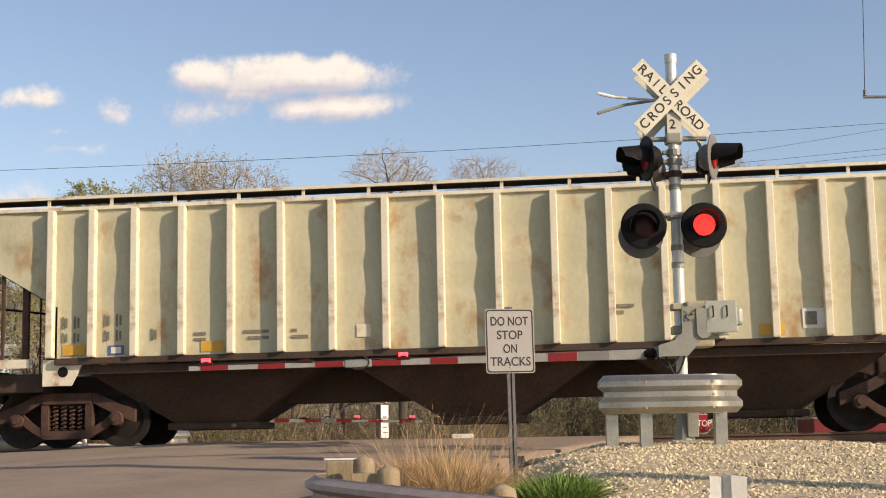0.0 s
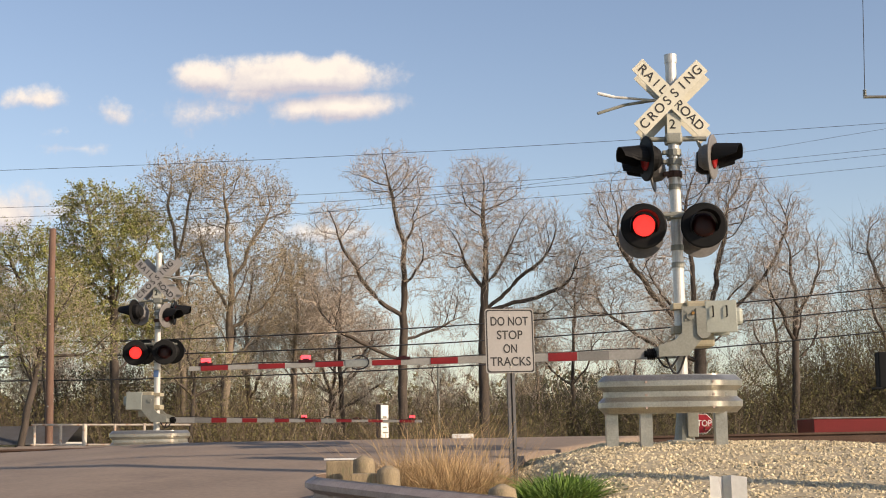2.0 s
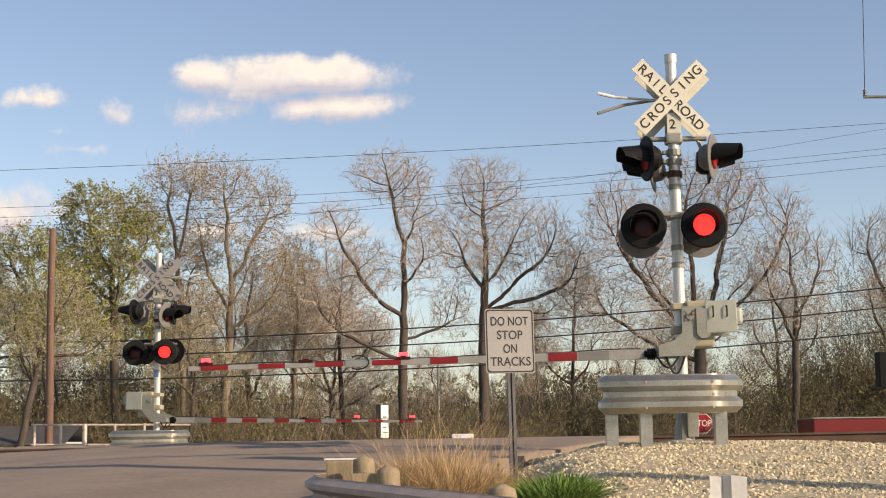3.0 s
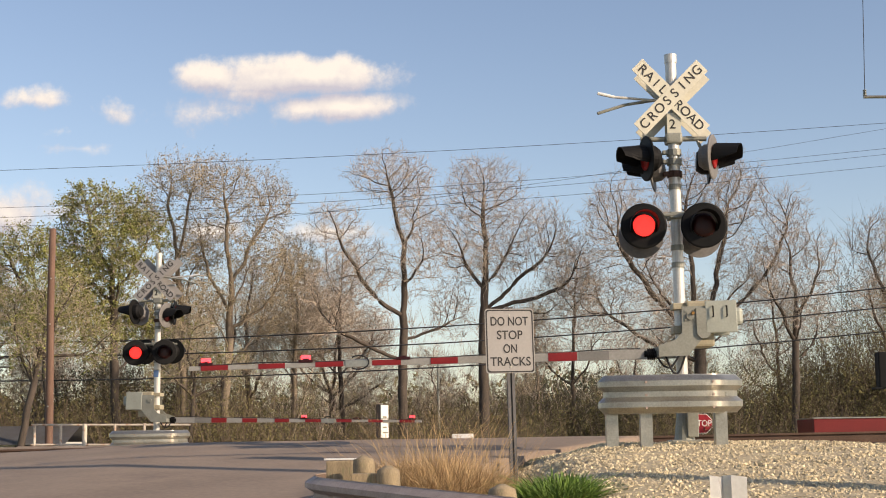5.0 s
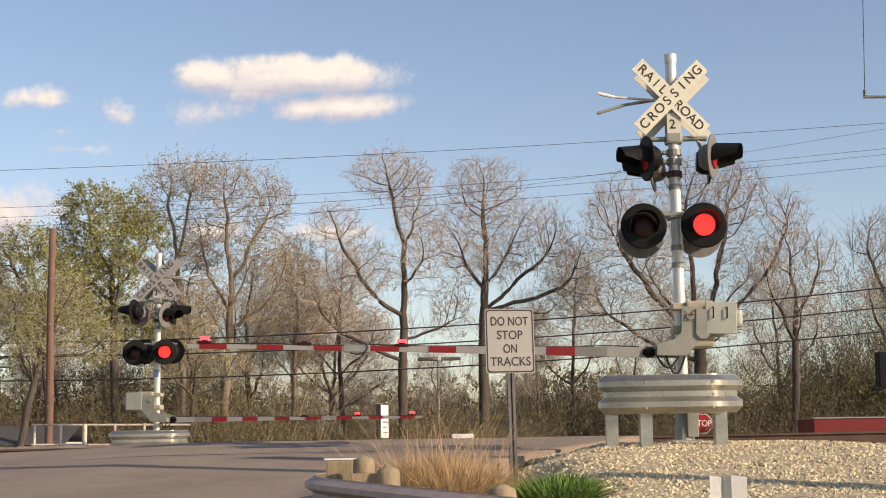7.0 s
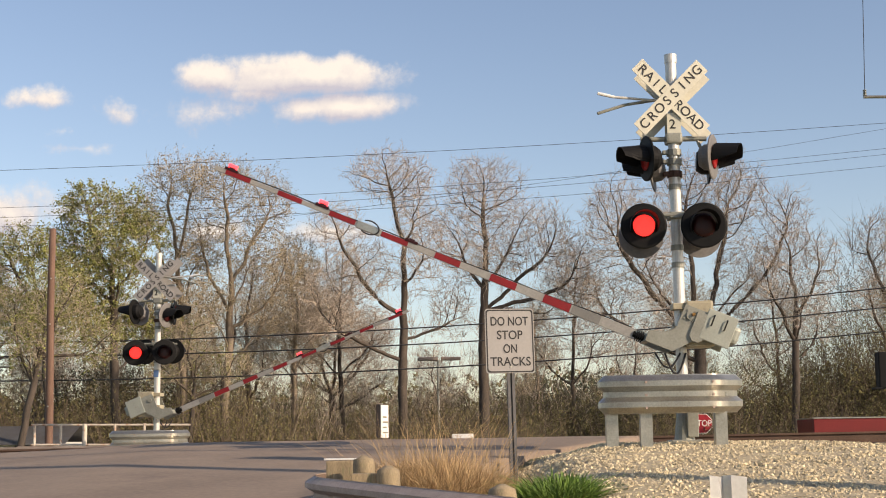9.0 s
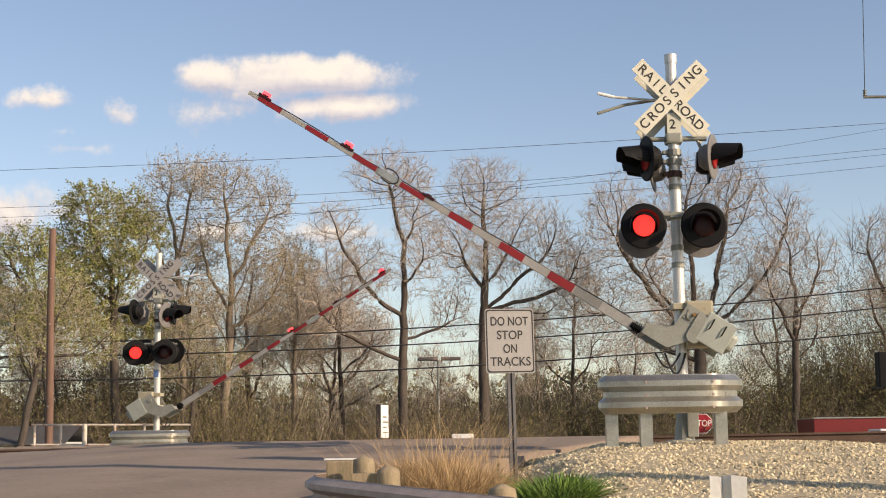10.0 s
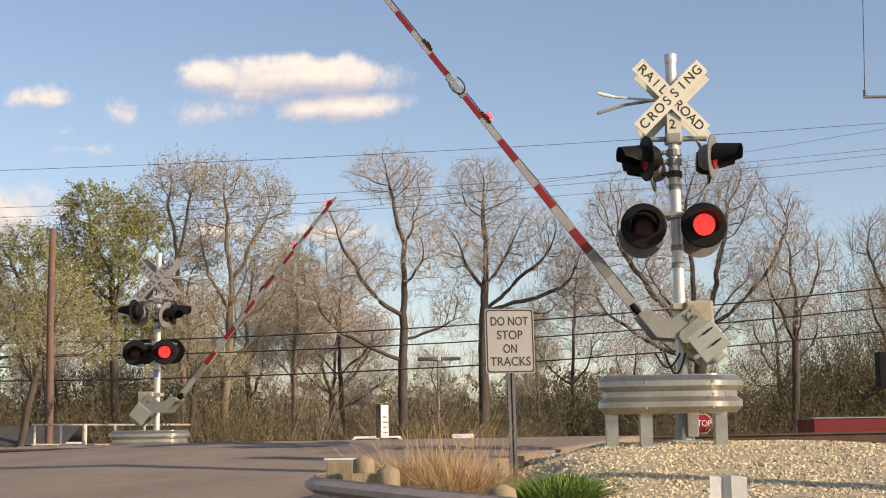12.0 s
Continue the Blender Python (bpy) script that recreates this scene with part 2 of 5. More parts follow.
def words(name, text, size, m, mat, parent, depth=0.002, squeeze=1.0):
    """Lettering in the built-in font, centred, facing -Y in its own space."""
    cu = bpy.data.curves.new(name, "FONT")
    cu.body, cu.size, cu.align_x, cu.align_y, cu.extrude, cu.offset = text, size, "CENTER", "CENTER", depth, size * 0.009
    tmp = bpy.data.objects.new(name, cu)
    me = bpy.data.meshes.new_from_object(tmp)
    bpy.data.objects.remove(tmp)
    me.transform(m @ pose(0, 0, 0, 90) @ Matrix.Diagonal((squeeze, 1, 1, 1)))
    me.materials.clear()
    me.materials.append(mat)
    ob = new(name, me)
    ob.parent = parent
    return ob


def mesh_of(name, verts, faces, mat, parent=None, smooth=False):
    me = bpy.data.meshes.new(name)
    me.from_pydata(verts, [], faces)
    me.materials.append(mat)
    if smooth:
        for p in me.polygons:
            p.use_smooth = True
    ob = new(name, me)
    ob.parent = parent
    return ob


# ---- ground, road and track ----
TRACK_Y, TRACK_SLOPE = 23.4, 0.125        # the track runs along y = 23.4 - 0.125 x
TRACK_TURN = -math.degrees(math.atan(TRACK_SLOPE))


def ramp_between(v, a, b):
    s = min(1.0, max(0.0, (v - a) / (b - a)))
    return s * s * (3 - 2 * s)


def road_height(x, y):
    """The approach climbs to the crossing and falls behind it."""
    d = y + TRACK_SLOPE * x
    side = 0.045 * max(0.0, -4.0 - x) * (1 if d < 27 else 0)
    if d < 21.3:
        z = -0.035 - side - 0.066 * (21.3 - d)
        if d < 0:
            z = -0.035 - 0.066 * 21.3 + 0.01 * d - side
        return max(z, -1.6)
    if d < 25.5:
        return -0.02 - min(side, 0.2) * (1 if d < 22.2 else 0.8)
    return max(-0.02 - 0.075 * (d - 25.5), -1.18)


def road_edge(y):
    """Where the asphalt ends on the side of the signal."""
    if y < 12.5:
        return -0.9
    if y < 18:
        return -0.9 + (y - 12.5) * 0.36
    return min(1.08 + (y - 18) * 0.62, 2.9)


def ground_height(x, y):
    z = road_height(x, y) - 0.06
    bank = ramp_between(x - road_edge(y), 0.0, 1.3) * ramp_between(y, 11.0, 17.0) * (1 - ramp_between(y + TRACK_SLOPE * x, 19.3, 21.0))
    z += 0.19 * bank - 0.14 * ramp_between(x, 4.3, 6.5) * bank
    d = y + TRACK_SLOPE * x
    if x > 1.6 and 15.5 < y and d < 27:
        z = min(z, -0.15 - 0.16 * ramp_between(d, 18.4, 20.4) - 0.12 * ramp_between(x, 4.0, 6.5))
    elif x > road_edge(y) + 0.6:
        z -= 0.22 * ramp_between(d, 19.6, 20.8) * (1 - ramp_between(d, 26.2, 27.5)) * ramp_between(x - road_edge(y), 0.6, 2.0)
    z -= 0.34 * math.exp(-((x - 0.68) / 0.55) ** 2 - ((y - 15.0) / 2.0) ** 2)
    if x < -9.0:
        z -= 0.3 * ramp_between(-x, 9.0, 11.0)
    return z


def sheet(name, xs, ys, height, mat, keep=None, thick=0.0):
    verts, faces, at = [], [], {}
    for j, y in enumerate(ys):
        for i, x in enumerate(xs):
            at[i, j] = len(verts)
            verts.append((x, y, height(x, y)))
    for j in range(len(ys) - 1):
        for i in range(len(xs) - 1):
            if keep is None or keep((xs[i] + xs[i + 1]) / 2, (ys[j] + ys[j + 1]) / 2):
                faces.append((at[i, j], at[i + 1, j], at[i + 1, j + 1], at[i, j + 1]))
    return mesh_of(name, verts, faces, mat, smooth=True)


def spaced(a, b, step):
    n = max(1, round((b - a) / step))
    return [a + (b - a) * i / n for i in range(n + 1)]


gx = [-2500, -900, -400, -180, -90, -60] + spaced(-40, 40, 0.8) + [60, 90, 180, 400, 900, 2500]
gy = [-2500, -600, -120, -40, -15] + spaced(-4, 9, 1.0) + spaced(9.5, 30, 0.4) + spaced(31, 70, 1.5) + [90, 140, 250, 500, 1200, 2500]
ground = sheet("ground", gx, gy, ground_height, GRASS_SOIL)
tagged(ground, "rough ground of soil and sparse winter grass", "ground", kind="structure")


def road_sheet():
    """Asphalt with a ragged edge towards the bank, laid on the ground."""
    verts, faces = [], []
    ys = spaced(-4, 60, 0.25)
    n = 40
    for j, y in enumerate(ys):
        e = road_edge(y) + 0.06 * noise.noise((0, y * 2.0, 3.0))
        if y > 25:
            e = 2.9
        for i in range(n + 1):
            x = -9.5 + (e + 9.5) * i / n
            verts.append((x, y, road_height(x, y) + 0.006 * noise.noise((x * 0.8, y * 0.8, 0))))
        verts.append((e + 0.05, y, road_height(e, y) - 0.45))
    w = n + 2
    for j in range(len(ys) - 1):
        for i in range(w - 1):
            a = j * w + i
            faces.append((a, a + 1, a + w + 1, a + w))
    return mesh_of("road", verts, faces, ASPHALT, smooth=True)


tagged(road_sheet(), "worn grey-brown asphalt road climbing to the crossing", "road", kind="structure")


def along(s, off, z):
    """A point s metres along the track and off metres beyond its centre line."""
    u = Vector((1, -TRACK_SLOPE, 0)).normalized()
    v = Vector((TRACK_SLOPE, 1, 0)).normalized()
    return Vector((0, TRACK_Y, 0)) + u * s + v * off + Vector((0, 0, z - 0.04 + 0.0057 * s))


track = thing("railway_track", "single railway track with rusty rails on dark ballast", "railway track", pose(0, TRACK_Y, -0.04, 0, -0.33, TRACK_TURN), kind="structure")
for off in (-0.76, 0.76):
    bm = bmesh.new()
    outline = [(-0.07, -0.17), (0.07, -0.17), (0.07, -0.155), (0.012, -0.13), (0.012, -0.045), (0.037, -0.03), (0.037, 0.0), (-0.037, 0.0), (-0.037, -0.03), (-0.012, -0.045), (-0.012, -0.13), (-0.07, -0.155)]
    a = [bm.verts.new((-90, off + x, z)) for x, z in outline]
    b = [bm.verts.new((178, off + x, z)) for x, z in outline]
    for i in range(len(a)):
        j = (i + 1) % len(a)
        bm.faces.new((a[i], a[j], b[j], b[i]))
    bm.faces.new(a[::-1])
    bm.faces.new(b)
    bmesh.ops.recalc_face_normals(bm, faces=bm.faces[:])
    part("rail", bm, RAIL_STEEL, track)
bm = bmesh.new()
box(bm, (-1.3, -0.11, -0.09), (1.3, 0.11, 0.09), 0.012)
bmesh.ops.transform(bm, matrix=pose(0, 0, 0, 0, 0, 90), verts=bm.verts[:])
tie = part("tie", bm, TIE_WOOD, track)
for i in range(74):
    s = 3.6 + i * 0.53
    ob = tie if i == 0 else new("tie", tie.data)
    ob.parent = track
    ob.matrix_basis = pose(s, random.uniform(-0.03, 0.03), -0.262, 0, 0, random.uniform(-1.5, 1.5))
bm = bmesh.new()
for lo, hi in ((3.1, 178), (-90, -9.6)):
    rows = []
    for s in spaced(lo, hi, 0.5):
        rows.append([bm.verts.new((s, o, z + 0.03 * noise.noise((s * 2, o * 2, 0)))) for o, z in ((-2.9, -0.5), (-1.6, -0.21), (-0.9, -0.19), (0, -0.2), (0.9, -0.19), (1.6, -0.21), (3.0, -0.6))])
    for a, b in zip(rows, rows[1:]):
        for i in range(6):
            bm.faces.new((a[i], b[i], b[i + 1], a[i + 1]))
bmesh.ops.recalc_face_normals(bm, faces=bm.faces[:])
bed = part("ballast_bed", bm, BALLAST, track, "dark stone ballast bed", smooth=True)
bed["kind"] = "stuff"


# ---- clouds, far behind everything ----
def cloud_material():
    m = bpy.data.materials.new("sunlit_cloud")
    m.use_nodes = True
    n, link = m.node_tree.nodes, m.node_tree.links.new
    n.remove(n["Principled BSDF"])
    at, split = n.new("ShaderNodeTexCoord"), n.new("ShaderNodeSeparateXYZ")
    link(at.outputs["Object"], split.inputs[0])

    def calc(op, a, b=None, c=None):
        k = n.new("ShaderNodeMath")
        k.operation = op
        for i, v in enumerate((a, b, c)):
            if v is None:
                continue
            if isinstance(v, (int, float)):
                k.inputs[i].default_value = v
            else:
                link(v, k.inputs[i])
        return k.outputs[0]

    def thickness(lift):
        """How dense the cloud is at a point that many metres higher."""
        total = None
        for cx, cz, rx, rz, w in CLOUDS:
            u = calc("DIVIDE", calc("SUBTRACT", split.outputs["X"], cx), rx)
            v = calc("DIVIDE", calc("SUBTRACT", split.outputs["Z"], cz - lift), rz)
            d = calc("SQRT", calc("ADD", calc("MULTIPLY", u, u), calc("MULTIPLY", v, v)))
            one = calc("MULTIPLY", calc("SUBTRACT", 1.0, d), w)
            total = one if total is None else calc("MAXIMUM", total, one)
        big, mp = n.new("ShaderNodeTexNoise"), n.new("ShaderNodeMapping")
        mp.inputs["Location"].default_value = (0, 0, lift)
        big.inputs["Scale"].default_value, big.inputs["Detail"].default_value, big.inputs["Roughness"].default_value = 0.024, 10, 0.6
        link(at.outputs["Object"], mp.inputs["Vector"])
        link(mp.outputs["Vector"], big.inputs["Vector"])
        return calc("ADD", total, calc("MULTIPLY", calc("SUBTRACT", big.outputs["Fac"], 0.5), 1.9))

    dense, above = thickness(0.0), thickness(16.0)
    alpha = n.new("ShaderNodeMapRange")
    alpha.interpolation_type = "SMOOTHSTEP"
    alpha.inputs["From Min"].default_value, alpha.inputs["From Max"].default_value = 0.0, 0.72
    link(dense, alpha.inputs["Value"])
    shade = n.new("ShaderNodeValToRGB")
    shade.color_ramp.elements[0].position, shade.color_ramp.elements[1].position = 0.15, 0.8
    shade.color_ramp.elements[0].color, shade.color_ramp.elements[1].color = (0.60, 0.62, 0.70, 1), (1.0, 0.975, 0.88, 1)
    link(calc("ADD", 0.40, calc("MULTIPLY", calc("SUBTRACT", dense, above), 0.55)), shade.inputs["Fac"])
    glow, clear, mix = n.new("ShaderNodeEmission"), n.new("ShaderNodeBsdfTransparent"), n.new("ShaderNodeMixShader")
    link(shade.outputs["Color"], glow.inputs["Color"])
    glow.inputs["Strength"].default_value = 0.84
    link(alpha.outputs["Result"], mix.inputs["Fac"])
    link(clear.outputs[0], mix.inputs[1])
    link(glow.outputs[0], mix.inputs[2])
    link(mix.outputs[0], n["Material Output"].inputs["Surface"])
    return m


CLOUDS = [(-160, 403, 140, 28, 1.5), (-108, 369, 92, 20, 1.25), (-200, 384, 70, 16, 0.7), (-245, 364, 66, 24, 0.55), (-245, 404, 62, 24, 1.2), (-436, 381, 42, 16, 0.75), (-357, 366, 36, 12, 0.32),
          (-410, 346, 22, 8, 0.3), (-398, 326, 36, 8, 0.42), (-470, 256, 75, 36, 1.0), (-120, 230, 95, 14, 0.7), (-250, 234, 60, 14, 0.7)]
clouds = mesh_of("backdrop", [(-700, 0, 120), (500, 0, 120), (500, 0, 520), (-700, 0, 520)], [(0, 1, 2, 3)], cloud_material())
clouds.location = (0, 1500, 0)
tagged(clouds, "small sunlit white clouds in a blue sky", "clouds", kind="structure")

# ---- crossing signals with their gates ----


def flasher(parent, m, lit_name=None, back=None, lens=DARK_RED_LENS):
    """A round black background with hood, dark red lens and lamp case, facing -Y; the lit disc, where wanted, comes forward when it burns."""
    bm = bmesh.new()
    spin(bm, [(0.02, -0.012), (0.268, -0.012), (0.288, -0.004), (0.288, 0.012), (0.02, 0.014)], 40)
    spin(bm, [(0.17, 0.012), (0.165, 0.11), (0.12, 0.17), (0.02, 0.18)], 24)
    head = part("flasher", bm, back or BLACK, parent, "round black flasher head with a hooded lamp", smooth=False)
    head.matrix_basis = m
    bm = bmesh.new()
    rows = []
    for y in (-0.012, -0.12, -0.24, -0.33):
        ring = []
        reach = radians(118) - radians(150) * max(0, (-y - 0.05)) * 0.9
        for k in range(17):
            a = math.pi / 2 - reach + 2 * reach * k / 16
            ring.append((math.cos(a), math.sin(a), y))
        rows.append(ring)
    outer = [[bm.verts.new((c * 0.178, y - 0.03 * s, s * 0.178 + 0.06 * y)) for c, s, y in r] for r in rows]
    inner = [[bm.verts.new((c * 0.172, y - 0.03 * s, s * 0.172 + 0.06 * y)) for c, s, y in r] for r in rows]
    for layer in (outer, inner):
        for a, b in zip(layer, layer[1:]):
            for k in range(16):
                bm.faces.new((a[k], a[k + 1], b[k + 1], b[k]))
    for k in range(16):
        bm.faces.new((outer[-1][k], outer[-1][k + 1], inner[-1][k + 1], inner[-1][k]))
    for e in (0, 16):
        for i in range(3):
            bm.faces.new((outer[i][e], outer[i + 1][e], inner[i + 1][e], inner[i][e]))
    bmesh.ops.recalc_face_normals(bm, faces=bm.faces[:])
    part("hood", bm, BLACK, head)
    bm = bmesh.new()
    spin(bm, [(0.15, -0.013), (0.15, -0.022), (0.11, -0.034), (0.05, -0.04), (0.01, -0.041)], 32)
    part("lens", bm, lens, head, "dark red lens", smooth=True)
    if lit_name:
        bm = bmesh.new()
        spin(bm, [(0.136, 0.0), (0.136, -0.006), (0.11, -0.018), (0.05, -0.024), (0.01, -0.025)], 36)
        glow = part("lamp_disc", bm, RED_GLOW, head, "bright red flashing lamp", smooth=True)
        LAMPS[lit_name] = glow
    return head


LAMPS, ARMS = {}, {}
ARM_REDS = ((1.40, 1.76), (2.13, 2.48), (2.89, 3.23), (3.60, 3.96), (4.32, 4.67), (5.05, 5.38), (5.76, 6.10))


def crossbuck(parent, m, face=SIGN_WHITE):
    board = None
    for name, turn, y, text in (("crossbuck_blade", -45, 0.0, ("RAIL", "ROAD")), ("crossbuck_blade", 45, -0.012, ("CROSSING",))):
        bm = bmesh.new()
        box(bm, (-0.605, -0.004, -0.104), (0.605, 0.004, 0.104), 0.002)
        tilt = m @ pose(0, y, 0, 0, -turn, 0)
        blade = part(name, bm, face, parent, "white crossbuck board with black lettering")
        blade.matrix_basis = tilt
        if len(text) == 1:
            for i, ch in enumerate("CROSSING"):
                words("letter", ch, 0.172, pose(-0.50 + i * 0.1435, -0.0065, 0), INK, blade)
        else:
            for w, x0 in (("RAIL", -0.505), ("ROAD", 0.135)):
                for i, ch in enumerate(w):
                    words("letter", ch, 0.172, pose(x0 + i * 0.122, -0.0065, 0), INK, blade)
    return board


def crossing_signal(key, m, label, lit_front, ahead, rear, rear_turn, face):
    s = thing("crossing_signal", label, "railway signal", m, group="crossing signals")
    bm = bmesh.new()
    tube(bm, [(0, 0, 0.32), (0, 0, 4.93)], 0.071, 20)
    tube(bm, [(0, 0, 4.86), (0, 0, 4.97)], [0.08, 0.08], 20)
    part("mast", bm, ALUMINIUM, s, "silver metal mast", smooth=False)
    for z in (2.2, 2.42, 3.2):
        bm = bmesh.new()
        tube(bm, [(0, 0, z), (0, 0, z + 0.07)], 0.082, 20)
        part("mast_collar", bm, MACHINE_GREY, s)
    bm = bmesh.new()
    box(bm, (-0.19, -0.19, 0.0), (0.19, 0.19, 0.05), 0.01)
    tube(bm, [(0, 0, 0.05), (0, 0, 0.1), (0, 0, 0.42)], [0.13, 0.12, 0.085], 16)
    part("base", bm, MACHINE_GREY, s, "cast grey mast base")
    bm = bmesh.new()
    box(bm, (0.02, -0.14, 0.08), (0.16, -0.1, 0.42), 0.012)
    part("junction_box", bm, MACHINE_GREY, s)
    # boards to both sides
    crossbuck(s, pose(-0.035, -0.13, 4.375, 0, 0, 8), face)
    crossbuck(s, pose(0.03, 0.13, 4.33, 0, 0, 186), face)
    for y, turn in ((-0.12, 0), (0.12, 180)):
        bm = bmesh.new()
        box(bm, (-0.09, -0.004, -0.13), (0.09, 0.004, 0.13), 0.003)
        plate = part("track_count_plate", bm, SIGN_WHITE, s, "small white plate with the number of tracks")
        plate.matrix_basis = pose(0, y * 0.75, 4.05, 0, 0, turn)
        words("digit", "2", 0.17, pose(-0.02, -0.006, -0.02), INK, plate)
    # rods at the top
    bm = bmesh.new()
    tube(bm, [(-0.05, 0.05, 4.40), (-0.25, 0.02, 4.38), (-0.5, 0, 4.40), (-0.74, -0.05, 4.41)], 0.017, 8)
    part("top_rod", bm, ALUMINIUM, s)
    bm = bmesh.new()
    tube(bm, [(-0.74, -0.05, 4.41), (-0.96, -0.08, 4.455)], 0.021, 8)
    part("rod_tip", bm, WHITE_PAINT, s)
    bm = bmesh.new()
    tube(bm, [(-0.05, 0.09, 4.42), (-0.3, 0.08, 4.38), (-0.6, 0.05, 4.33), (-0.96, 0.0, 4.21)], 0.02, 8)
    part("top_rod", bm, MACHINE_GREY, s)
    # arm with the heads that look along the road beside
    bm = bmesh.new()
    box(bm, (-0.105, -0.1, 3.79), (0.105, 0.1, 3.93), 0.03)
    tube(bm, [(-0.42, 0, 3.86), (0.42, 0, 3.86)], 0.032, 12)
    tube(bm, [(-0.3, 0, 3.86), (-0.36, 0, 3.7)], 0.022, 8)
    tube(bm, [(0.3, 0, 3.86), (0.36, 0, 3.7)], 0.022, 8)
    part("upper_crossarm", bm, MACHINE_GREY, s, "grey crossarm with a terminal box")
    for z in (3.36, 3.52, 3.64):
        bm = bmesh.new()
        tube(bm, [(0, 0, z), (0, 0, z + 0.08)], 0.095, 12)
        box(bm, (-0.15, -0.04, z + 0.02), (-0.06, 0.04, z + 0.07), 0.01)
        part("clamp", bm, MACHINE_GREY if z > 3.4 else TRUCK_RUST, s, "bolted clamp")
    flasher(s, pose(-0.37, -0.1, 3.59, 0, -3) @ pose(0, 0, 0, 0, 0, -78), lens=UPPER_LENS)
    # grey discs here have the sun on their faces painted in
    flasher(s, pose(-0.27, 0.16, 3.50, 0, -6) @ pose(0, 0, 0, 0, 0, -106), back=LIT_GREY_HEAD)
    flasher(s, pose(0.48, -0.1, 3.60, 0, 3) @ pose(0, 0, 0, 0, 0, 66), back=LIT_GREY_HEAD, lens=UPPER_LENS)
    flasher(s, pose(0.49, 0.2, 3.60, 0, 3) @ pose(0, 0, 0, 0, 0, 84))
    # lower pairs to both sides
    bm = bmesh.new()
    for y in (-0.12, 0.1):
        tube(bm, [(-0.42, y, 2.86), (0.36, y, 2.86)], 0.024, 10)
    box(bm, (-0.1, -0.14, 2.82), (0.1, 0.14, 2.9), 0.015)
    part("lower_crossarm", bm, MACHINE_GREY, s)
    flasher(s, pose(ahead[0], -0.27, 2.70, 0, 0, -4), (key, "front", "A") if lit_front else None)
    flasher(s, pose(ahead[1], -0.27, 2.70, 0, 0, -4), (key, "front", "B") if lit_front else None)
    flasher(s, pose(rear[0], 0.27, 2.65, 0, 0, rear_turn), None if lit_front else (key, "rear", "A"), LIT_GREY_HEAD if lit_front else None)
    flasher(s, pose(rear[1], 0.27, 2.65, 0, 0, rear_turn), None if lit_front else (key, "rear", "B"), LIT_GREY_HEAD if lit_front else None)
    bm = bmesh.new()
    box(bm, (-0.06, 0.072, 2.1), (0.06, 0.082, 2.25), 0.003)
    part("notice_sticker", bm, BLUE_STICKER, s, "small blue notice")
    # gate mechanism
    bm = bmesh.new()
    box(bm, (0.05, -0.2, 1.19), (0.39, 0.19, 1.765), 0.03)
    box(bm, (-0.11, -0.16, 1.36), (0.11, 0.1, 1.46), 0.01)
    box(bm, (-0.11, -0.16, 1.66), (0.11, 0.1, 1.74), 0.01)
    part("gate_mechanism", bm, MECHANISM_TAN, s, "weathered tan gate mechanism housing")
    for x0, x1, low in ((-0.34, -0.03, 0.94), (-0.22, 0.04, 0.86)):
        bm = bmesh.new()
        tube(bm, [(x0 + (x1 - x0) * k / 8, -0.09, 1.12 - (1.12 - low) * math.sin(math.pi * k / 8)) for k in range(9)], 0.013, 6)
        part("hanging_cable", bm, CABLE, s)
    bm = bmesh.new()
    plate = [(-0.10, 0.12), (0.215, 0.12), (0.215, -0.2), (-0.05, -0.49), (-0.41, -0.49), (-0.41, -0.35), (-0.2, -0.29), (-0.11, -0.2)]
    extrude(bm, plate, -0.27, -0.25)
    extrude(bm, plate, 0.22, 0.24)
    tube(bm, [(0.0, -0.295, 0.0), (0.0, 0.26, 0.0)], 0.05, 12)
    for x, z in ((-0.05, 0.06), (0.05, 0.07), (-0.06, -0.05), (0.06, -0.05)):
        tube(bm, [(x, -0.285, z), (x, -0.26, z)], 0.014, 6)
    box(bm, (-0.41, -0.25, -0.49), (-0.36, 0.22, -0.41), 0.0)
    arm = part("gate_arm", bm, MACHINE_GREY, s, "gate arm with red and white stripes")
    ARMS[key] = arm
    bm = bmesh.new()
    extrude(bm, [(0.07, 0.09), (0.24, 0.09), (0.24, -0.24), (0.20, -0.28), (0.12, -0.28), (0.07, -0.23)], -0.298, -0.272)
    part("weight_arm", bm, MACHINE_GREY, arm)
    bm = bmesh.new()
    tube(bm, [(0.03, -0.29, 0.03), (0.03, -0.325, 0.03)], [0.024, 0.02], 8)
    part("pivot_bolt", bm, BRASS, arm, "rusty brass pivot bolt")
    bm = bmesh.new()
    box(bm, (0.185, -0.30, -0.22), (0.575, -0.272, 0.18), 0.012)
    box(bm, (0.185, 0.2, -0.22), (0.575, 0.25, 0.18), 0.02)
    box(bm, (0.53, -0.275, -0.13), (0.66, 0.21, 0.09), 0.05)
    box(bm, (0.22, -0.275, -0.18), (0.34, 0.21, -0.1), 0.02)
    part("counterweight", bm, PANEL_GREY, arm, "grey counterweight box")
    for x in (0.275, 0.445):
        bm = bmesh.new()
        tube(bm, [(x, -0.30, 0.11), (x, -0.335, 0.11), (x, -0.335, -0.02), (x, -0.30, -0.02)], 0.009, 6)
        part("lifting_handle", bm, BLACK, arm)
    bm = bmesh.new()
    for k in range(4):
        tube(bm, [(-0.43 - 0.025 * k, -0.02, -0.44), (-0.442 - 0.025 * k, -0.02, -0.44)], 0.075, 12)
    tube(bm, [(-0.40, -0.02, -0.44), (-0.56, -0.02, -0.44)], 0.045, 10)
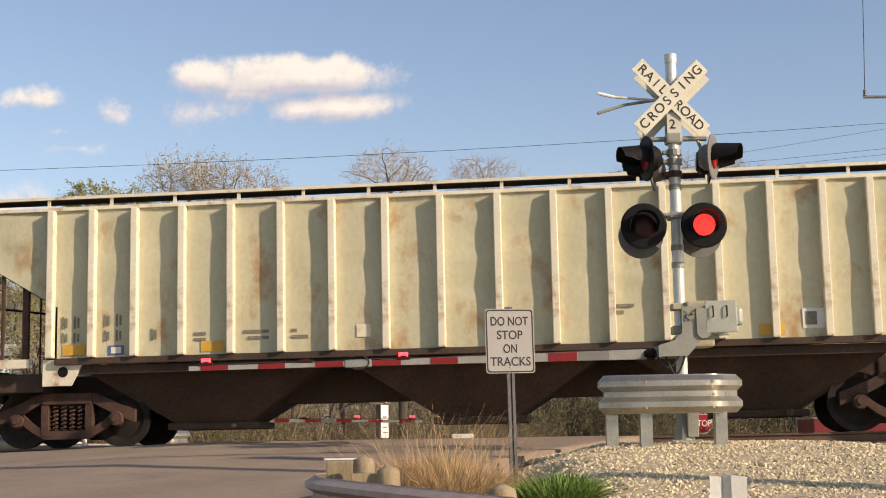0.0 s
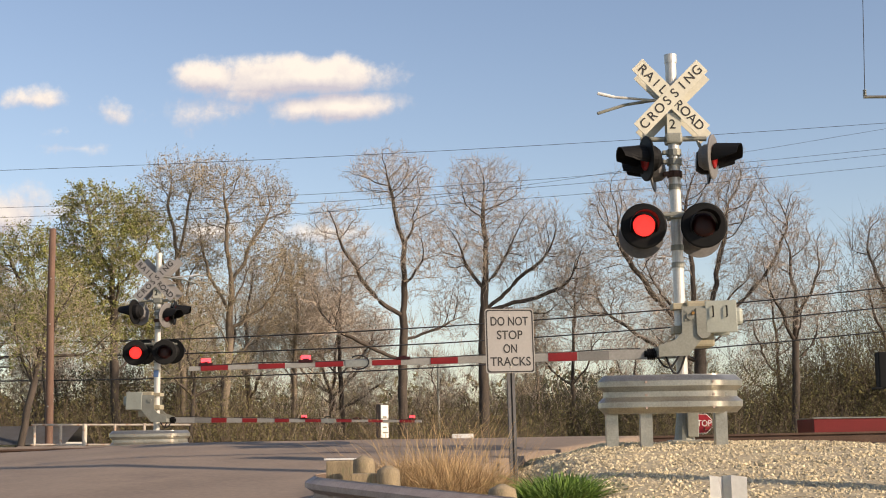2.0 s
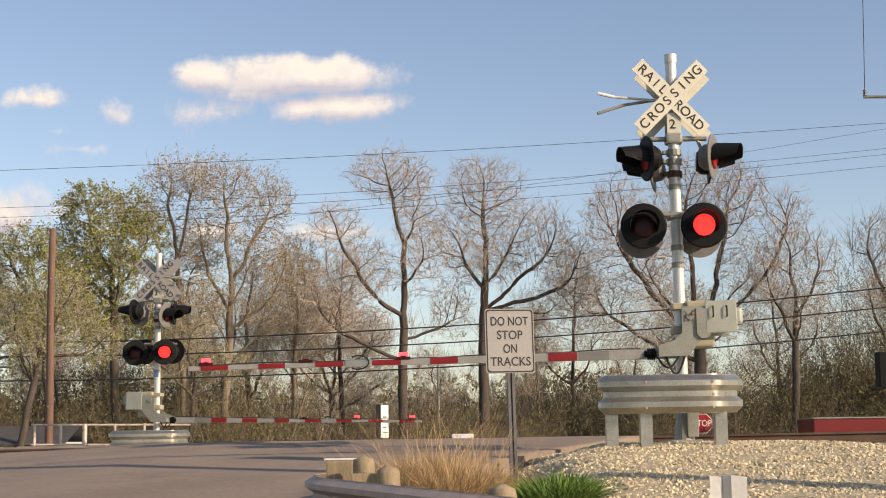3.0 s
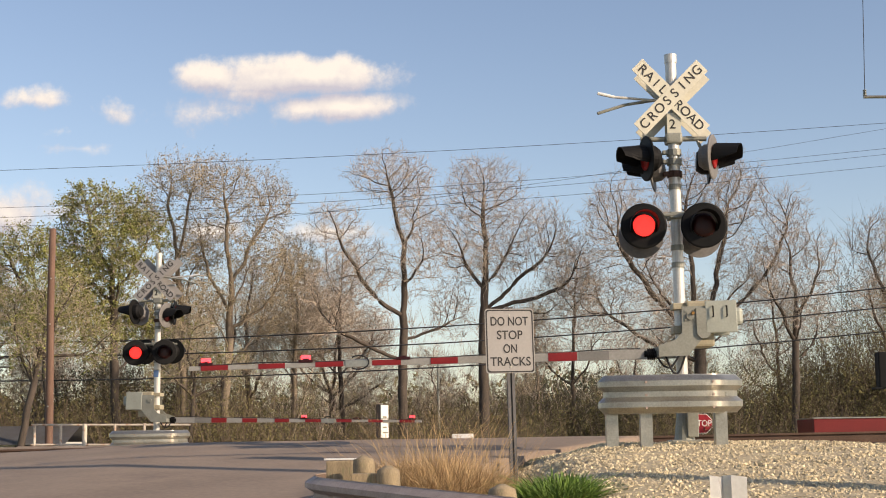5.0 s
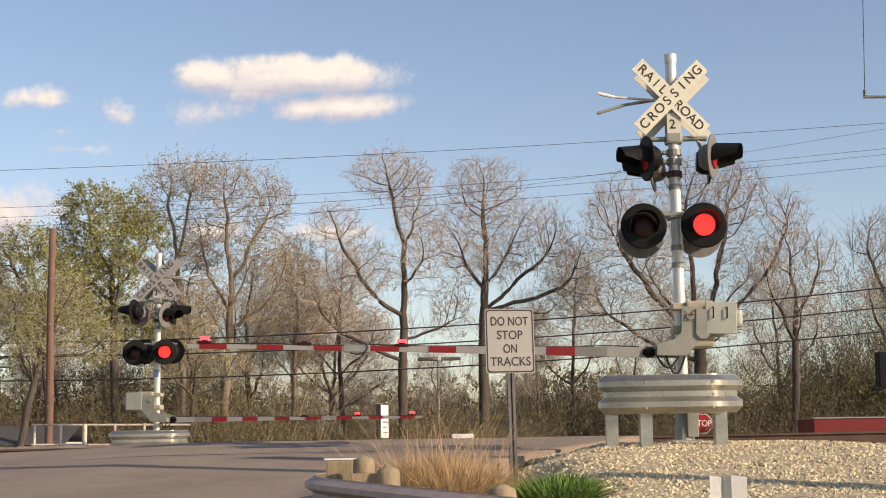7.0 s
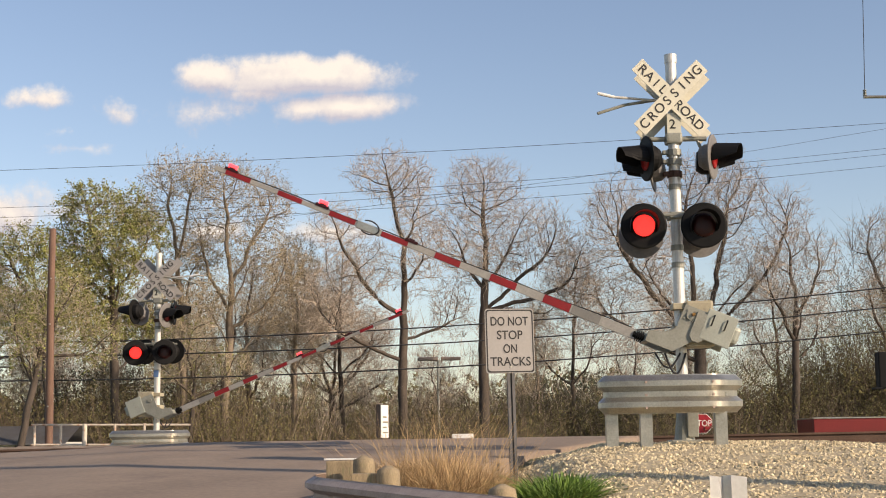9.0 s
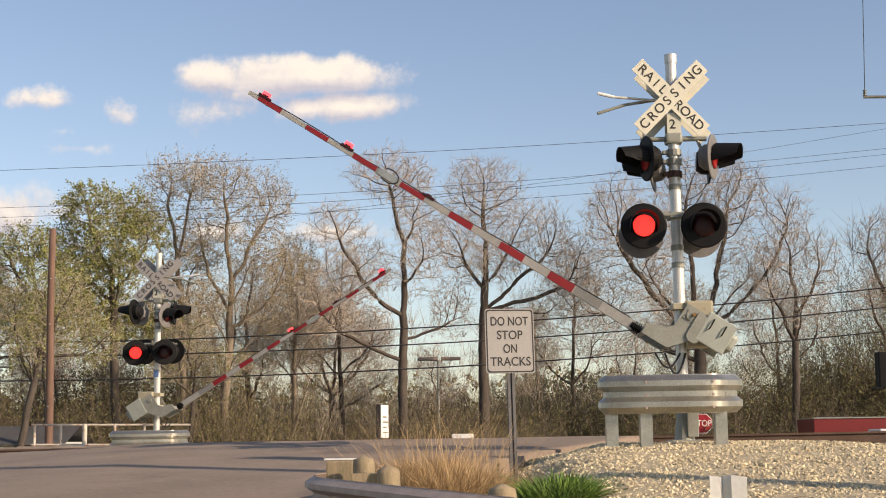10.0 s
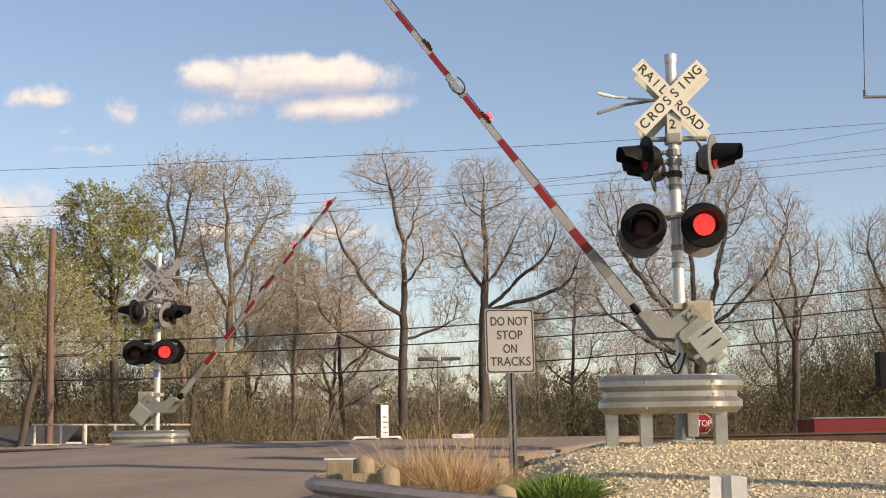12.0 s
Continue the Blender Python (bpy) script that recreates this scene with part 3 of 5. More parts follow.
    part("arm_adapter", bm, BLACK, arm, "black bolted arm adapter")
    # the bar: two tapering halves and a coupling
    bm = bmesh.new()

    def half(a):
        return max(0.064 - 0.0088 * (a - 0.5), 0.034) - 0.0008 * max(a - 4.0, 0.0)

    for a, b in ((0.53, 3.9), (3.85, 6.25)):
        k = 0.0 if a < 1 else -0.004
        za, zb = half(a) + k, half(b) + k
        vs = [bm.verts.new(p) for p in ((-a, -0.04, -0.44 - za), (-a, 0.0, -0.44 - za), (-a, 0.0, -0.44 + za), (-a, -0.04, -0.44 + za), (-b, -0.037, -0.44 - zb), (-b, -0.003, -0.44 - zb), (-b, -0.003, -0.44 + zb), (-b, -0.037, -0.44 + zb))]
        for f in ((0, 1, 2, 3), (7, 6, 5, 4), (0, 4, 5, 1), (1, 5, 6, 2), (2, 6, 7, 3), (3, 7, 4, 0)):
            bm.faces.new([vs[i] for i in f])
    bmesh.ops.recalc_face_normals(bm, faces=bm.faces[:])
    part("arm_bar", bm, ARM_WHITE, arm, "white reflective gate bar")
    for a, b in ARM_REDS:
        bm = bmesh.new()
        za, zb = half(a) - 0.002, half(b) - 0.002
        for y0, y1 in ((-0.044, -0.0405), (0.0005, 0.004)):
            extrude(bm, [(-a, -0.44 - za), (-b, -0.44 - zb), (-b, -0.44 + zb), (-a, -0.44 + za)], y0, y1)
        part("red_stripe", bm, ARM_RED, arm)
    bm = bmesh.new()
    za, zb = half(1.0) - 0.002, half(1.38) - 0.002
    for y0, y1 in ((-0.044, -0.0405), (0.0005, 0.004)):
        extrude(bm, [(-1.0, -0.44 - za), (-1.38, -0.44 - zb), (-1.38, -0.44 + zb), (-1.0, -0.44 + za)], y0, y1)
    part("grey_stripe", bm, ARM_GREY, arm, "dirty grey stripe")
    bm = bmesh.new()
    box(bm, (-4.3, -0.05, -0.49), (-3.97, 0.01, -0.392), 0.01)
    part("coupling", bm, GALVANISED, arm)
    bm = bmesh.new()
    pts = [(-4.13 + 0.13 * math.cos(a), -0.06, -0.43 + 0.085 * math.sin(a)) for a in [radians(d) for d in range(-130, 131, 20)]]
    tube(bm, pts, 0.009, 6)
    part("cable_loop", bm, CABLE, arm)
    bm = bmesh.new()
    tube(bm, [(-0.6 - 0.3 * k, -0.02 + 0.012 * math.sin(k * 2.1), -0.44 + half(0.6 + 0.3 * k) + 0.008 + 0.008 * math.sin(k * 1.3)) for k in range(19)], 0.008, 5)
    part("arm_cable", bm, CABLE, arm)
    for name, a in (("tip", 6.04), ("A" if key == "near" else "B", 4.79), ("B" if key == "near" else "A", 3.57)):
        bm = bmesh.new()
        box(bm, (-a - 0.09, -0.05, -0.412), (-a + 0.09, 0.01, -0.375), 0.006)
        box(bm, (-a - 0.04, -0.044, -0.376), (-a + 0.04, 0.004, -0.36), 0.004)
        part("arm_light_case", bm, DARK_RED_LENS, arm)
        bm = bmesh.new()
        box(bm, (-a - 0.06, -0.035, -0.374), (-a + 0.06, -0.005, -0.318), 0.012)
        LAMPS[key, "arm", name] = part("arm_light", bm, ARM_GLOW, arm, "red arm light")
    return s


near_signal = crossing_signal("near", pose(2.966, 17.7, -0.15), "silver crossing signal mast with crossbuck, red flashers and gate arm", True, (-0.455, 0.296), (0.33, -0.42), 176, SIGN_WHITE)
# same white boards as the near mast; the grey paints in their weaker sun
far_signal = crossing_signal("far", pose(-6.6, 32.5, -0.56, 0, 0, 170), "silver crossing signal mast beyond the track, with gate arm", False, (-0.27, 0.40), (0.43, -0.27), 203, SIGN_GREY)


def swept_beam(bm, path, height, depth=0.075, thick=0.005):
    """A W-shaped crash barrier beam along a path of (x, y, z of its lower edge); it bulges to the path's right."""
    shape = [(0.0, 0.0), (0.02, 0.03), (0.16, 1.0), (0.30, 1.0), (0.43, 0.1), (0.57, 0.1), (0.70, 1.0), (0.84, 1.0), (0.98, 0.03), (1.0, 0.0)]
    rows = []
    path = [Vector(p) for p in path]
    for i, p in enumerate(path):
        d = path[min(i + 1, len(path) - 1)] - path[max(i - 1, 0)]
        out = Vector((d.y, -d.x, 0)).normalized()
        front = [bm.verts.new(p + out * (depth * o) + Vector((0, 0, height * z))) for z, o in shape]
        rear = [bm.verts.new(p + out * (depth * o - thick) + Vector((0, 0, height * z))) for z, o in shape]
        rows.append(front + rear[::-1])
    n = len(rows[0])
    for a, b in zip(rows, rows[1:]):
        for k in range(n):
            bm.faces.new((a[k], b[k], b[(k + 1) % n], a[(k + 1) % n]))
    bm.faces.new(rows[0])
    bm.faces.new(rows[-1][::-1])
    bmesh.ops.recalc_face_normals(bm, faces=bm.faces[:])


def bend(points, n=6):
    """A smooth curve through points."""
    pts = [Vector(p) for p in points]
    out = []
    for i in range(len(pts) - 1):
        a, b, c, d = pts[max(i - 1, 0)], pts[i], pts[i + 1], pts[min(i + 2, len(pts) - 1)]
        for k in range(n):
            t = k / n
            out.append(0.5 * ((2 * b) + (c - a) * t + (2 * a - 5 * b + 4 * c - d) * t * t + (3 * b - a - 3 * c + d) * t * t * t))
    return out + [pts[-1]]


def guard_barrier(m, label):
    """A bowed beam on steel posts that shields a signal mast; its origin is the mast's foot."""
    g = thing("crash_barrier", label, "crash barrier", m, group="signal barriers")
    bm = bmesh.new()
    swept_beam(bm, bend([(-1.09, -0.89, 0.355), (-1.03, -0.98, 0.355), (-0.7, -1.06, 0.355), (-0.2, -1.10, 0.355), (0.14, -1.09, 0.355), (0.27, -1.02, 0.355), (0.40, -0.86, 0.36), (0.53, -0.68, 0.365)]), 0.455, 0.075)
    part("beam", bm, GALVANISED, g, "bowed galvanised beam with two ribs", smooth=False)
    bm = bmesh.new()
    for x, y in ((-0.62, -1.145), (0.16, -1.165)):
        for z in (0.42, 0.57, 0.72):
            tube(bm, [(x, y - 0.02, z), (x, y + 0.02, z)], 0.016, 6)
    part("bolt", bm, WEATHERED_STEEL, g)
    for x, y in ((-1.0, -0.86), (-0.61, -0.96), (0.28, -0.9)):
        bm = bmesh.new()
        w = 0.07
        extrude(bm, [(x - w, -0.1), (x - w + 0.02, -0.1), (x - w + 0.02, 0.60), (x - w, 0.60)], y - 0.05, y + 0.08)
        extrude(bm, [(x - w, -0.1), (x + w, -0.1), (x + w, 0.60), (x - w, 0.60)], y - 0.065, y - 0.05)
        part("post", bm, GALVANISED, g, "galvanised steel post")
    return g


guard_barrier(pose(2.966, 17.7, -0.15), "galvanised crash barrier bowed round the signal mast")
guard_barrier(pose(-6.4, 32.2, -0.50, 0, 0, 12), "galvanised crash barrier bowed round the far signal mast")

# ---- road sign ----
sign = thing("road_sign", "white do-not-stop-on-tracks sign on a dark steel post", "road sign", pose(0.766, 16.5, 1.07, 0, -0.8, 14))
bm = bmesh.new()
corner = []
for cx, cz, a0 in ((0.262, 0.342, 0), (-0.262, 0.342, 90), (-0.262, -0.342, 180), (0.262, -0.342, 270)):
    for k in range(5):
        a = radians(a0 + 22.5 * k)
        corner.append((cx + 0.035 * math.cos(a), cz + 0.035 * math.sin(a)))
extrude(bm, corner, -0.003, 0.003)
part("panel", bm, SIGN_GREY, sign, "white panel with black letters")
bm = bmesh.new()
outer = [(x * 0.965, z * 0.972) for x, z in corner]
inner = [(x * 0.915, z * 0.932) for x, z in corner]
n = len(outer)
a = [bm.verts.new((x, -0.0055, z)) for x, z in outer]
b = [bm.verts.new((x, -0.0055, z)) for x, z in inner]
c = [bm.verts.new((x, -0.003, z)) for x, z in outer]
for i in range(n):
    bm.faces.new((a[i], a[(i + 1) % n], b[(i + 1) % n], b[i]))
    bm.faces.new((a[i], c[i], c[(i + 1) % n], a[(i + 1) % n]))
bmesh.ops.recalc_face_normals(bm, faces=bm.faces[:])
part("border", bm, INK, sign)
for text, z, wide in (("DO NOT", 0.225, 0.455), ("STOP", 0.065, 0.31), ("ON", -0.095, 0.165), ("TRACKS", -0.245, 0.49)):
    w = words("lettering", text, 0.145, Matrix.Identity(4), INK, sign)
    span = max(v.co.x for v in w.data.vertices) - min(v.co.x for v in w.data.vertices)
    mid = (max(v.co.x for v in w.data.vertices) + min(v.co.x for v in w.data.vertices)) / 2
    w.data.transform(pose(0, -0.0045, z) @ Matrix.Diagonal((wide / span, 1, 1, 1)) @ pose(-mid, 0, 0))
bm = bmesh.new()
extrude(bm, [(-0.045, -1.72), (0.045, -1.72), (0.045, 0.40), (-0.045, 0.40)], 0.03, 0.035)
for sx in (-1, 1):
    extrude(bm, [(sx * 0.045, -1.72), (sx * 0.012, -1.72), (sx * 0.012, 0.40), (sx * 0.045, 0.40)], 0.004, 0.01)
    extrude(bm, [(sx * 0.015, -1.72), (sx * 0.009, -1.72), (sx * 0.009, 0.40), (sx * 0.015, 0.40)], 0.006, 0.034)
part("post", bm, POST_STEEL, sign, "dark steel channel post")
bm = bmesh.new()
for z in (0.3, -0.3):
    tube(bm, [(0, -0.01, z), (0, 0.03, z)], 0.012, 8)
part("bolt", bm, GALVANISED, sign)

# ---- roadside barrier in front ----
rail = thing("roadside_barrier", "weathered brown-grey crash barrier curving at its end", "crash barrier")
bm = bmesh.new()
swept_beam(bm, bend([(-0.78, 13.2, -0.66), (-0.93, 12.75, -0.66), (-1.09, 12.3, -0.67), (-1.10, 11.95, -0.68), (-0.98, 11.5, -0.69), (-0.6, 10.8, -0.715), (0.0, 9.85, -0.755), (0.6, 9.1, -0.80), (1.4, 8.3, -0.85), (2.2, 7.6, -0.9)], 8), 0.31, 0.08)
part("beam", bm, WEATHERED_STEEL, rail, "brown-grey beam with two ribs")
bm = bmesh.new()
box(bm, (-0.98, 11.66, -0.9), (-0.76, 11.84, -0.245), 0.012)
part("block", bm, POST_WOOD, rail, "square wooden block post")
bm = bmesh.new()
box(bm, (-1.0, 11.68, -0.242), (-0.74, 11.95, -0.228), 0.004)
part("block_cap", bm, WHITE_PAINT, rail, "pale flat cap")
for x, y, top, r in ((-0.66, 11.45, -0.205, 0.088), (-0.455, 11.2, -0.285, 0.094), (0.375, 9.65, -0.40, 0.10)):
    bm = bmesh.new()
    tube(bm, [(x, y, -1.1), (x, y, top - r * 0.8), (x, y, top - r * 0.35), (x, y, top - 0.02), (x, y, top)], [r, r, r * 0.9, r * 0.6, r * 0.2], 18)
    part("post", bm, POST_WOOD, rail, "round-topped wooden post", smooth=True)
bm = bmesh.new()
box(bm, (-0.75, 11.2, -0.46), (-0.5, 11.36, -0.345), 0.012)
part("spacer_block", bm, POST_WOOD, rail)

marker = thing("barrier_end_piece", "white-painted folded steel barrier end piece", "crash barrier", pose(2.01, 10.2, -0.385, 0, 0, 22))
bm = bmesh.new()
fold = [(-0.155, 0.0), (-0.06, 0.012), (-0.03, 0.07), (0.0, 0.075), (0.03, 0.012), (0.155, 0.0)]
a = [bm.verts.new((x, y, -0.75)) for x, y in fold]
b = [bm.verts.new((x, y, 0.012 * math.cos(i * 1.7))) for i, (x, y) in enumerate(fold)]
for i in range(len(fold) - 1):
    bm.faces.new((a[i], a[i + 1], b[i + 1], b[i]))
bmesh.ops.solidify(bm, geom=bm.faces[:], thickness=0.006)
part("folded_plate", bm, WHITE_PAINT, marker)
bm = bmesh.new()
box(bm, (-0.05, 0.08, -0.9), (0.05, 0.16, -0.05), 0.01)
part("stub_post", bm, GALVANISED, marker)

# ---- covered hopper car ----
HALF, SIDE = 8.05, 1.56
steps = [0.69, 0.70, 0.78, 0.80, 0.81, 0.82, 0.85, 0.87, 0.90, 0.87, 0.85, 0.82, 0.81, 0.80, 0.78, 0.70, 0.69]
RIBS = [-6.77]
for v in steps:
    RIBS.append(RIBS[-1] + v)
CAR_MIDDLE = 0.63
car = thing("hopper_car", "rust-streaked cream covered hopper railway car with ribbed sides", "railway car")
for face in (-1, 1):
    bm = bmesh.new()
    xs, rows_up = sorted(spaced(-HALF, HALF, 0.07) + [-6.681, -6.679, 6.679, 6.681]), 25
    at = {}

    def lower(x):
        return 1.40 if abs(x) < 6.68 else 3.05 - (HALF - abs(x)) / (HALF - 6.6) * 0.86

    for i, x in enumerate(xs):
        for j in range(rows_up):
            z = lower(x) + (3.82 - lower(x)) * j / (rows_up - 1)
            calm = 0.22 + 0.78 * ramp_between(z, 1.9, 2.5)
            y = SIDE + calm * 0.026 * noise.noise((x * 1.5 + 9 * face, z * 1.9, 1.0)) + calm * 0.022 * noise.noise((x * 0.6, z * 4.5, 7.0))
            at[i, j] = bm.verts.new((x, face * y, z))
    for i in range(len(xs) - 1):
        for j in range(rows_up - 1):
            if abs(lower(xs[i]) - lower(xs[i + 1])) < 0.3:
                bm.faces.new((at[i, j], at[i + 1, j], at[i + 1, j + 1], at[i, j + 1]))
    bmesh.ops.delete(bm, geom=[v for v in bm.verts if not v.link_faces], context="VERTS")
    part("side_sheet", bm, HOPPER_PAINT, car, "cream buckled side sheet with rust stains", smooth=True)
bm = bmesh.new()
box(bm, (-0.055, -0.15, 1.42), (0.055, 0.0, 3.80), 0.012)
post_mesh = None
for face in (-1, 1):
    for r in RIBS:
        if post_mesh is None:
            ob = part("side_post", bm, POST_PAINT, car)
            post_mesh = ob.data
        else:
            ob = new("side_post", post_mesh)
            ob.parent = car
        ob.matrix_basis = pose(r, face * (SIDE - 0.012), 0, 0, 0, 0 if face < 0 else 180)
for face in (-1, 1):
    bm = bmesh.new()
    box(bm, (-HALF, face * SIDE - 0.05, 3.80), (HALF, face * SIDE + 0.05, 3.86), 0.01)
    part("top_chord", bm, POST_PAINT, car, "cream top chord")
for face in (-1, 1):
    bm = bmesh.new()
    box(bm, (-6.7, face * SIDE - 0.06, 1.31), (6.7, face * SIDE + 0.06, 1.415), 0.012)
    part("side_sill", bm, HOPPER_GRIME, car, "rust-brown side sill")
for face in (-1, 1):
    bm = bmesh.new()
    box(bm, (-6.4, face * 1.45 - 0.04, 1.16), (6.4, face * 1.45 + 0.04, 1.30), 0.01)
    part("sill_flange", bm, HOPPER_GRIME, car)
bm = bmesh.new()
box(bm, (-HALF, -0.25, 0.66), (HALF, 0.25, 1.2), 0.02)
part("centre_sill", bm, HOPPER_GRIME, car, "grimy brown sill")
bm = bmesh.new()
rows = []
for x in (-HALF, HALF):
    rows.append([bm.verts.new((x, -SIDE + 2 * SIDE * k / 10, 3.85 + 0.22 * math.sin(math.pi * k / 10))) for k in range(11)])
for k in range(10):
    bm.faces.new((rows[0][k], rows[1][k], rows[1][k + 1], rows[0][k + 1]))
part("roof", bm, HOPPER_PAINT, car)
for sx in (-1, 1):
    bm = bmesh.new()
    v = [bm.verts.new(p) for p in ((sx * HALF, -SIDE, 3.84), (sx * HALF, SIDE, 3.84), (sx * HALF, SIDE, 3.04), (sx * HALF, -SIDE, 3.04))]
    bm.faces.new(v)
    w = [bm.verts.new(p) for p in ((sx * HALF, -SIDE, 3.04), (sx * HALF, SIDE, 3.04), (sx * 5.3, SIDE - 0.02, 1.40), (sx * 5.3, -SIDE + 0.02, 1.40))]
    bm.faces.new(w)
    bmesh.ops.solidify(bm, geom=bm.faces[:], thickness=0.02)
    part("end_slope_sheet", bm, HOPPER_GRIME, car, "brown-stained end slope sheet")
for face in (-1, 1):
    bm = bmesh.new()
    box(bm, (-HALF - 0.15, face * 1.32 - 0.27, 3.995), (HALF + 0.15, face * 1.32 + 0.27, 4.02))
    part("running_board", bm, HOPPER_GRIME, car, "metal grating running board")
    bm = bmesh.new()
    box(bm, (-HALF - 0.15, face * 1.60 - 0.012, 3.985), (HALF + 0.15, face * 1.60 + 0.012, 4.035), 0.004)
    part("board_edge", bm, POST_PAINT, car, "pale edge of the running board")
    for x in spaced(-7.9, 7.9, 1.06):
        bm = bmesh.new()
        box(bm, (x - 0.025, face * 1.57 - 0.012, 3.85), (x + 0.025, face * 1.57 + 0.012, 3.99))
        part("board_bracket", bm, POST_PAINT, car)
for x in (-4.4, 0.0, 4.4):
    bm = bmesh.new()
    top, low = [(x - 2.1, -1.3), (x + 2.1, -1.3), (x + 2.1, 1.3), (x - 2.1, 1.3)], [(x - 0.62, -0.55), (x + 0.62, -0.55), (x + 0.62, 0.55), (x - 0.62, 0.55)]
    a = [bm.verts.new((p, q, 1.32)) for p, q in top]
    b = [bm.verts.new((p, q, 0.36)) for p, q in low]
    for i in range(4):
        bm.faces.new((a[i], a[(i + 1) % 4], b[(i + 1) % 4], b[i]))
    bm.faces.new(b)
    bmesh.ops.recalc_face_normals(bm, faces=bm.faces[:])
    box(bm, (x - 0.75, -0.6, 0.26), (x + 0.75, 0.6, 0.37), 0.015)
    tube(bm, [(x + 0.4, -0.75, 0.31), (x + 0.4, 0.75, 0.31)], 0.035, 8)
    part("discharge_bay", bm, HOPPER_GRIME, car, "grimy sloping discharge bay")
for sx in (-1, 1):
    for face in (-1, 1):
        bm = bmesh.new()
        for x in (8.0, 7.62):
            box(bm, (sx * x - 0.024, face * 1.5 - 0.024, 1.4), (sx * x + 0.024, face * 1.5 + 0.024, 3.05 - (8.0 - x) * 0.6))
        for k in range(5):
            tube(bm, [(sx * 8.0, face * 1.53, 1.65 + 0.3 * k), (sx * 7.62, face * 1.53, 1.65 + 0.3 * k)], 0.014, 6)
        part("ladder", bm, TRUCK_RUST, car, "rust-streaked corner ladder")
        bm = bmesh.new()
        box(bm, (sx * 7.25 - 0.05, face * 1.45 - 0.04, 1.4), (sx * 7.25 + 0.05, face * 1.45 + 0.04, 2.6))
        part("end_post", bm, TRUCK_RUST, car)
    bm = bmesh.new()
    for k in range(9):
        tube(bm, [(sx * 8.07, -1.5, 1.5 + 0.27 * k), (sx * 8.07, -1.05, 1.5 + 0.27 * k)], 0.012, 6)
    for y in (-1.5, -1.05, 1.05, 1.5):
        tube(bm, [(sx * 8.07, y, 1.0), (sx * 8.07, y, 4.0)], 0.018, 6)
    tube(bm, [(sx * 7.0, -0.9, 1.45), (sx * 7.0, -0.9, 2.3)], 0.12, 10)
    tube(bm, [(sx * 7.5, 0.1, 1.9), (sx * 6.9, 0.1, 1.9)], 0.22, 12)
    tube(bm, [(sx * 7.9, -1.1, 2.3), (sx * 7.2, 0.8, 2.3)], 0.02, 6)
    tube(bm, [(sx * 7.9, 1.2, 1.8), (sx * 7.0, -0.9, 1.8)], 0.02, 6)
    part("end_ladder", bm, TRUCK_RUST, car, "rusty end ladder with brake gear")
    for face in (-1, 1):
        bm = bmesh.new()
        outline = [(sx * (6.58 + o), z) for o, z in ((-0.36, 1.40), (0.34, 1.40), (0.34, 0.98), (-0.14, 0.98))]
        extrude(bm, outline, face * 1.52 - 0.02, face * 1.52 + 0.02)
        box(bm, (sx * 7.6 - 0.45, face * 1.5 - 0.03, 1.28), (sx * 7.6 + 0.45, face * 1.5 + 0.03, 1.42))
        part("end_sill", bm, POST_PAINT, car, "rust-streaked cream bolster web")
    bm = bmesh.new()
    box(bm, (sx * 8.1 - 0.1, -1.55, 0.95), (sx * 8.1 + 0.1, 1.55, 1.28), 0.02)
    box(bm, (sx * 7.5 - 0.5, -1.3, 0.9), (sx * 7.5 + 0.5, 1.3, 1.2), 0.02)
    part("end_platform", bm, HOPPER_GRIME, car, "dark end platform")
    for face in (-1, 1):
        bm = bmesh.new()
        tube(bm, [(sx * 8.16, face * 1.5, 1.02), (sx * 8.16, face * 1.53, 0.70), (sx * 8.18, face * 1.53, 0.44), (sx * 7.66, face * 1.53, 0.44), (sx * 7.66, face * 1.53, 0.80), (sx * 7.72, face * 1.5, 1.02)], 0.016, 6)
        tube(bm, [(sx * 8.16, face * 1.53, 0.70), (sx * 7.66, face * 1.53, 0.70)], 0.013, 6)
        part("sill_step", bm, TRUCK_RUST, car, "rusty stirrup step")
    # flat black disc on the web stands in for the hole's dark inside
    bm = bmesh.new()
    tube(bm, [(sx * 6.58, -1.545, 1.20), (sx * 6.58, -1.538, 1.20)], 0.085, 20)
    part("jacking_hole", bm, BLACK, car)
    bm = bmesh.new()
    box(bm, (sx * 8.45 - 0.25, -0.12, 0.78), (sx * 8.45 + 0.25, 0.12, 1.0), 0.04)
    box(bm, (sx * 8.74 - 0.12, -0.17, 0.72), (sx * 8.74 + 0.12, 0.17, 1.04), 0.05)
    tube(bm, [(sx * 8.3, -0.3, 0.85), (sx * 8.5, -0.32, 0.55), (sx * 8.62, -0.3, 0.35), (sx * 8.6, -0.25, 0.2)], 0.03, 8)
    part("coupler", bm, WHEEL_STEEL, car, "dark steel coupler with hanging air hose")
bm = bmesh.new()
box(bm, (-8.92, -0.12, 1.02), (-8.76, 0.12, 1.42), 0.03)
part("end_of_train_device", bm, TRUCK_RUST, car, "dark red end-of-train marker")
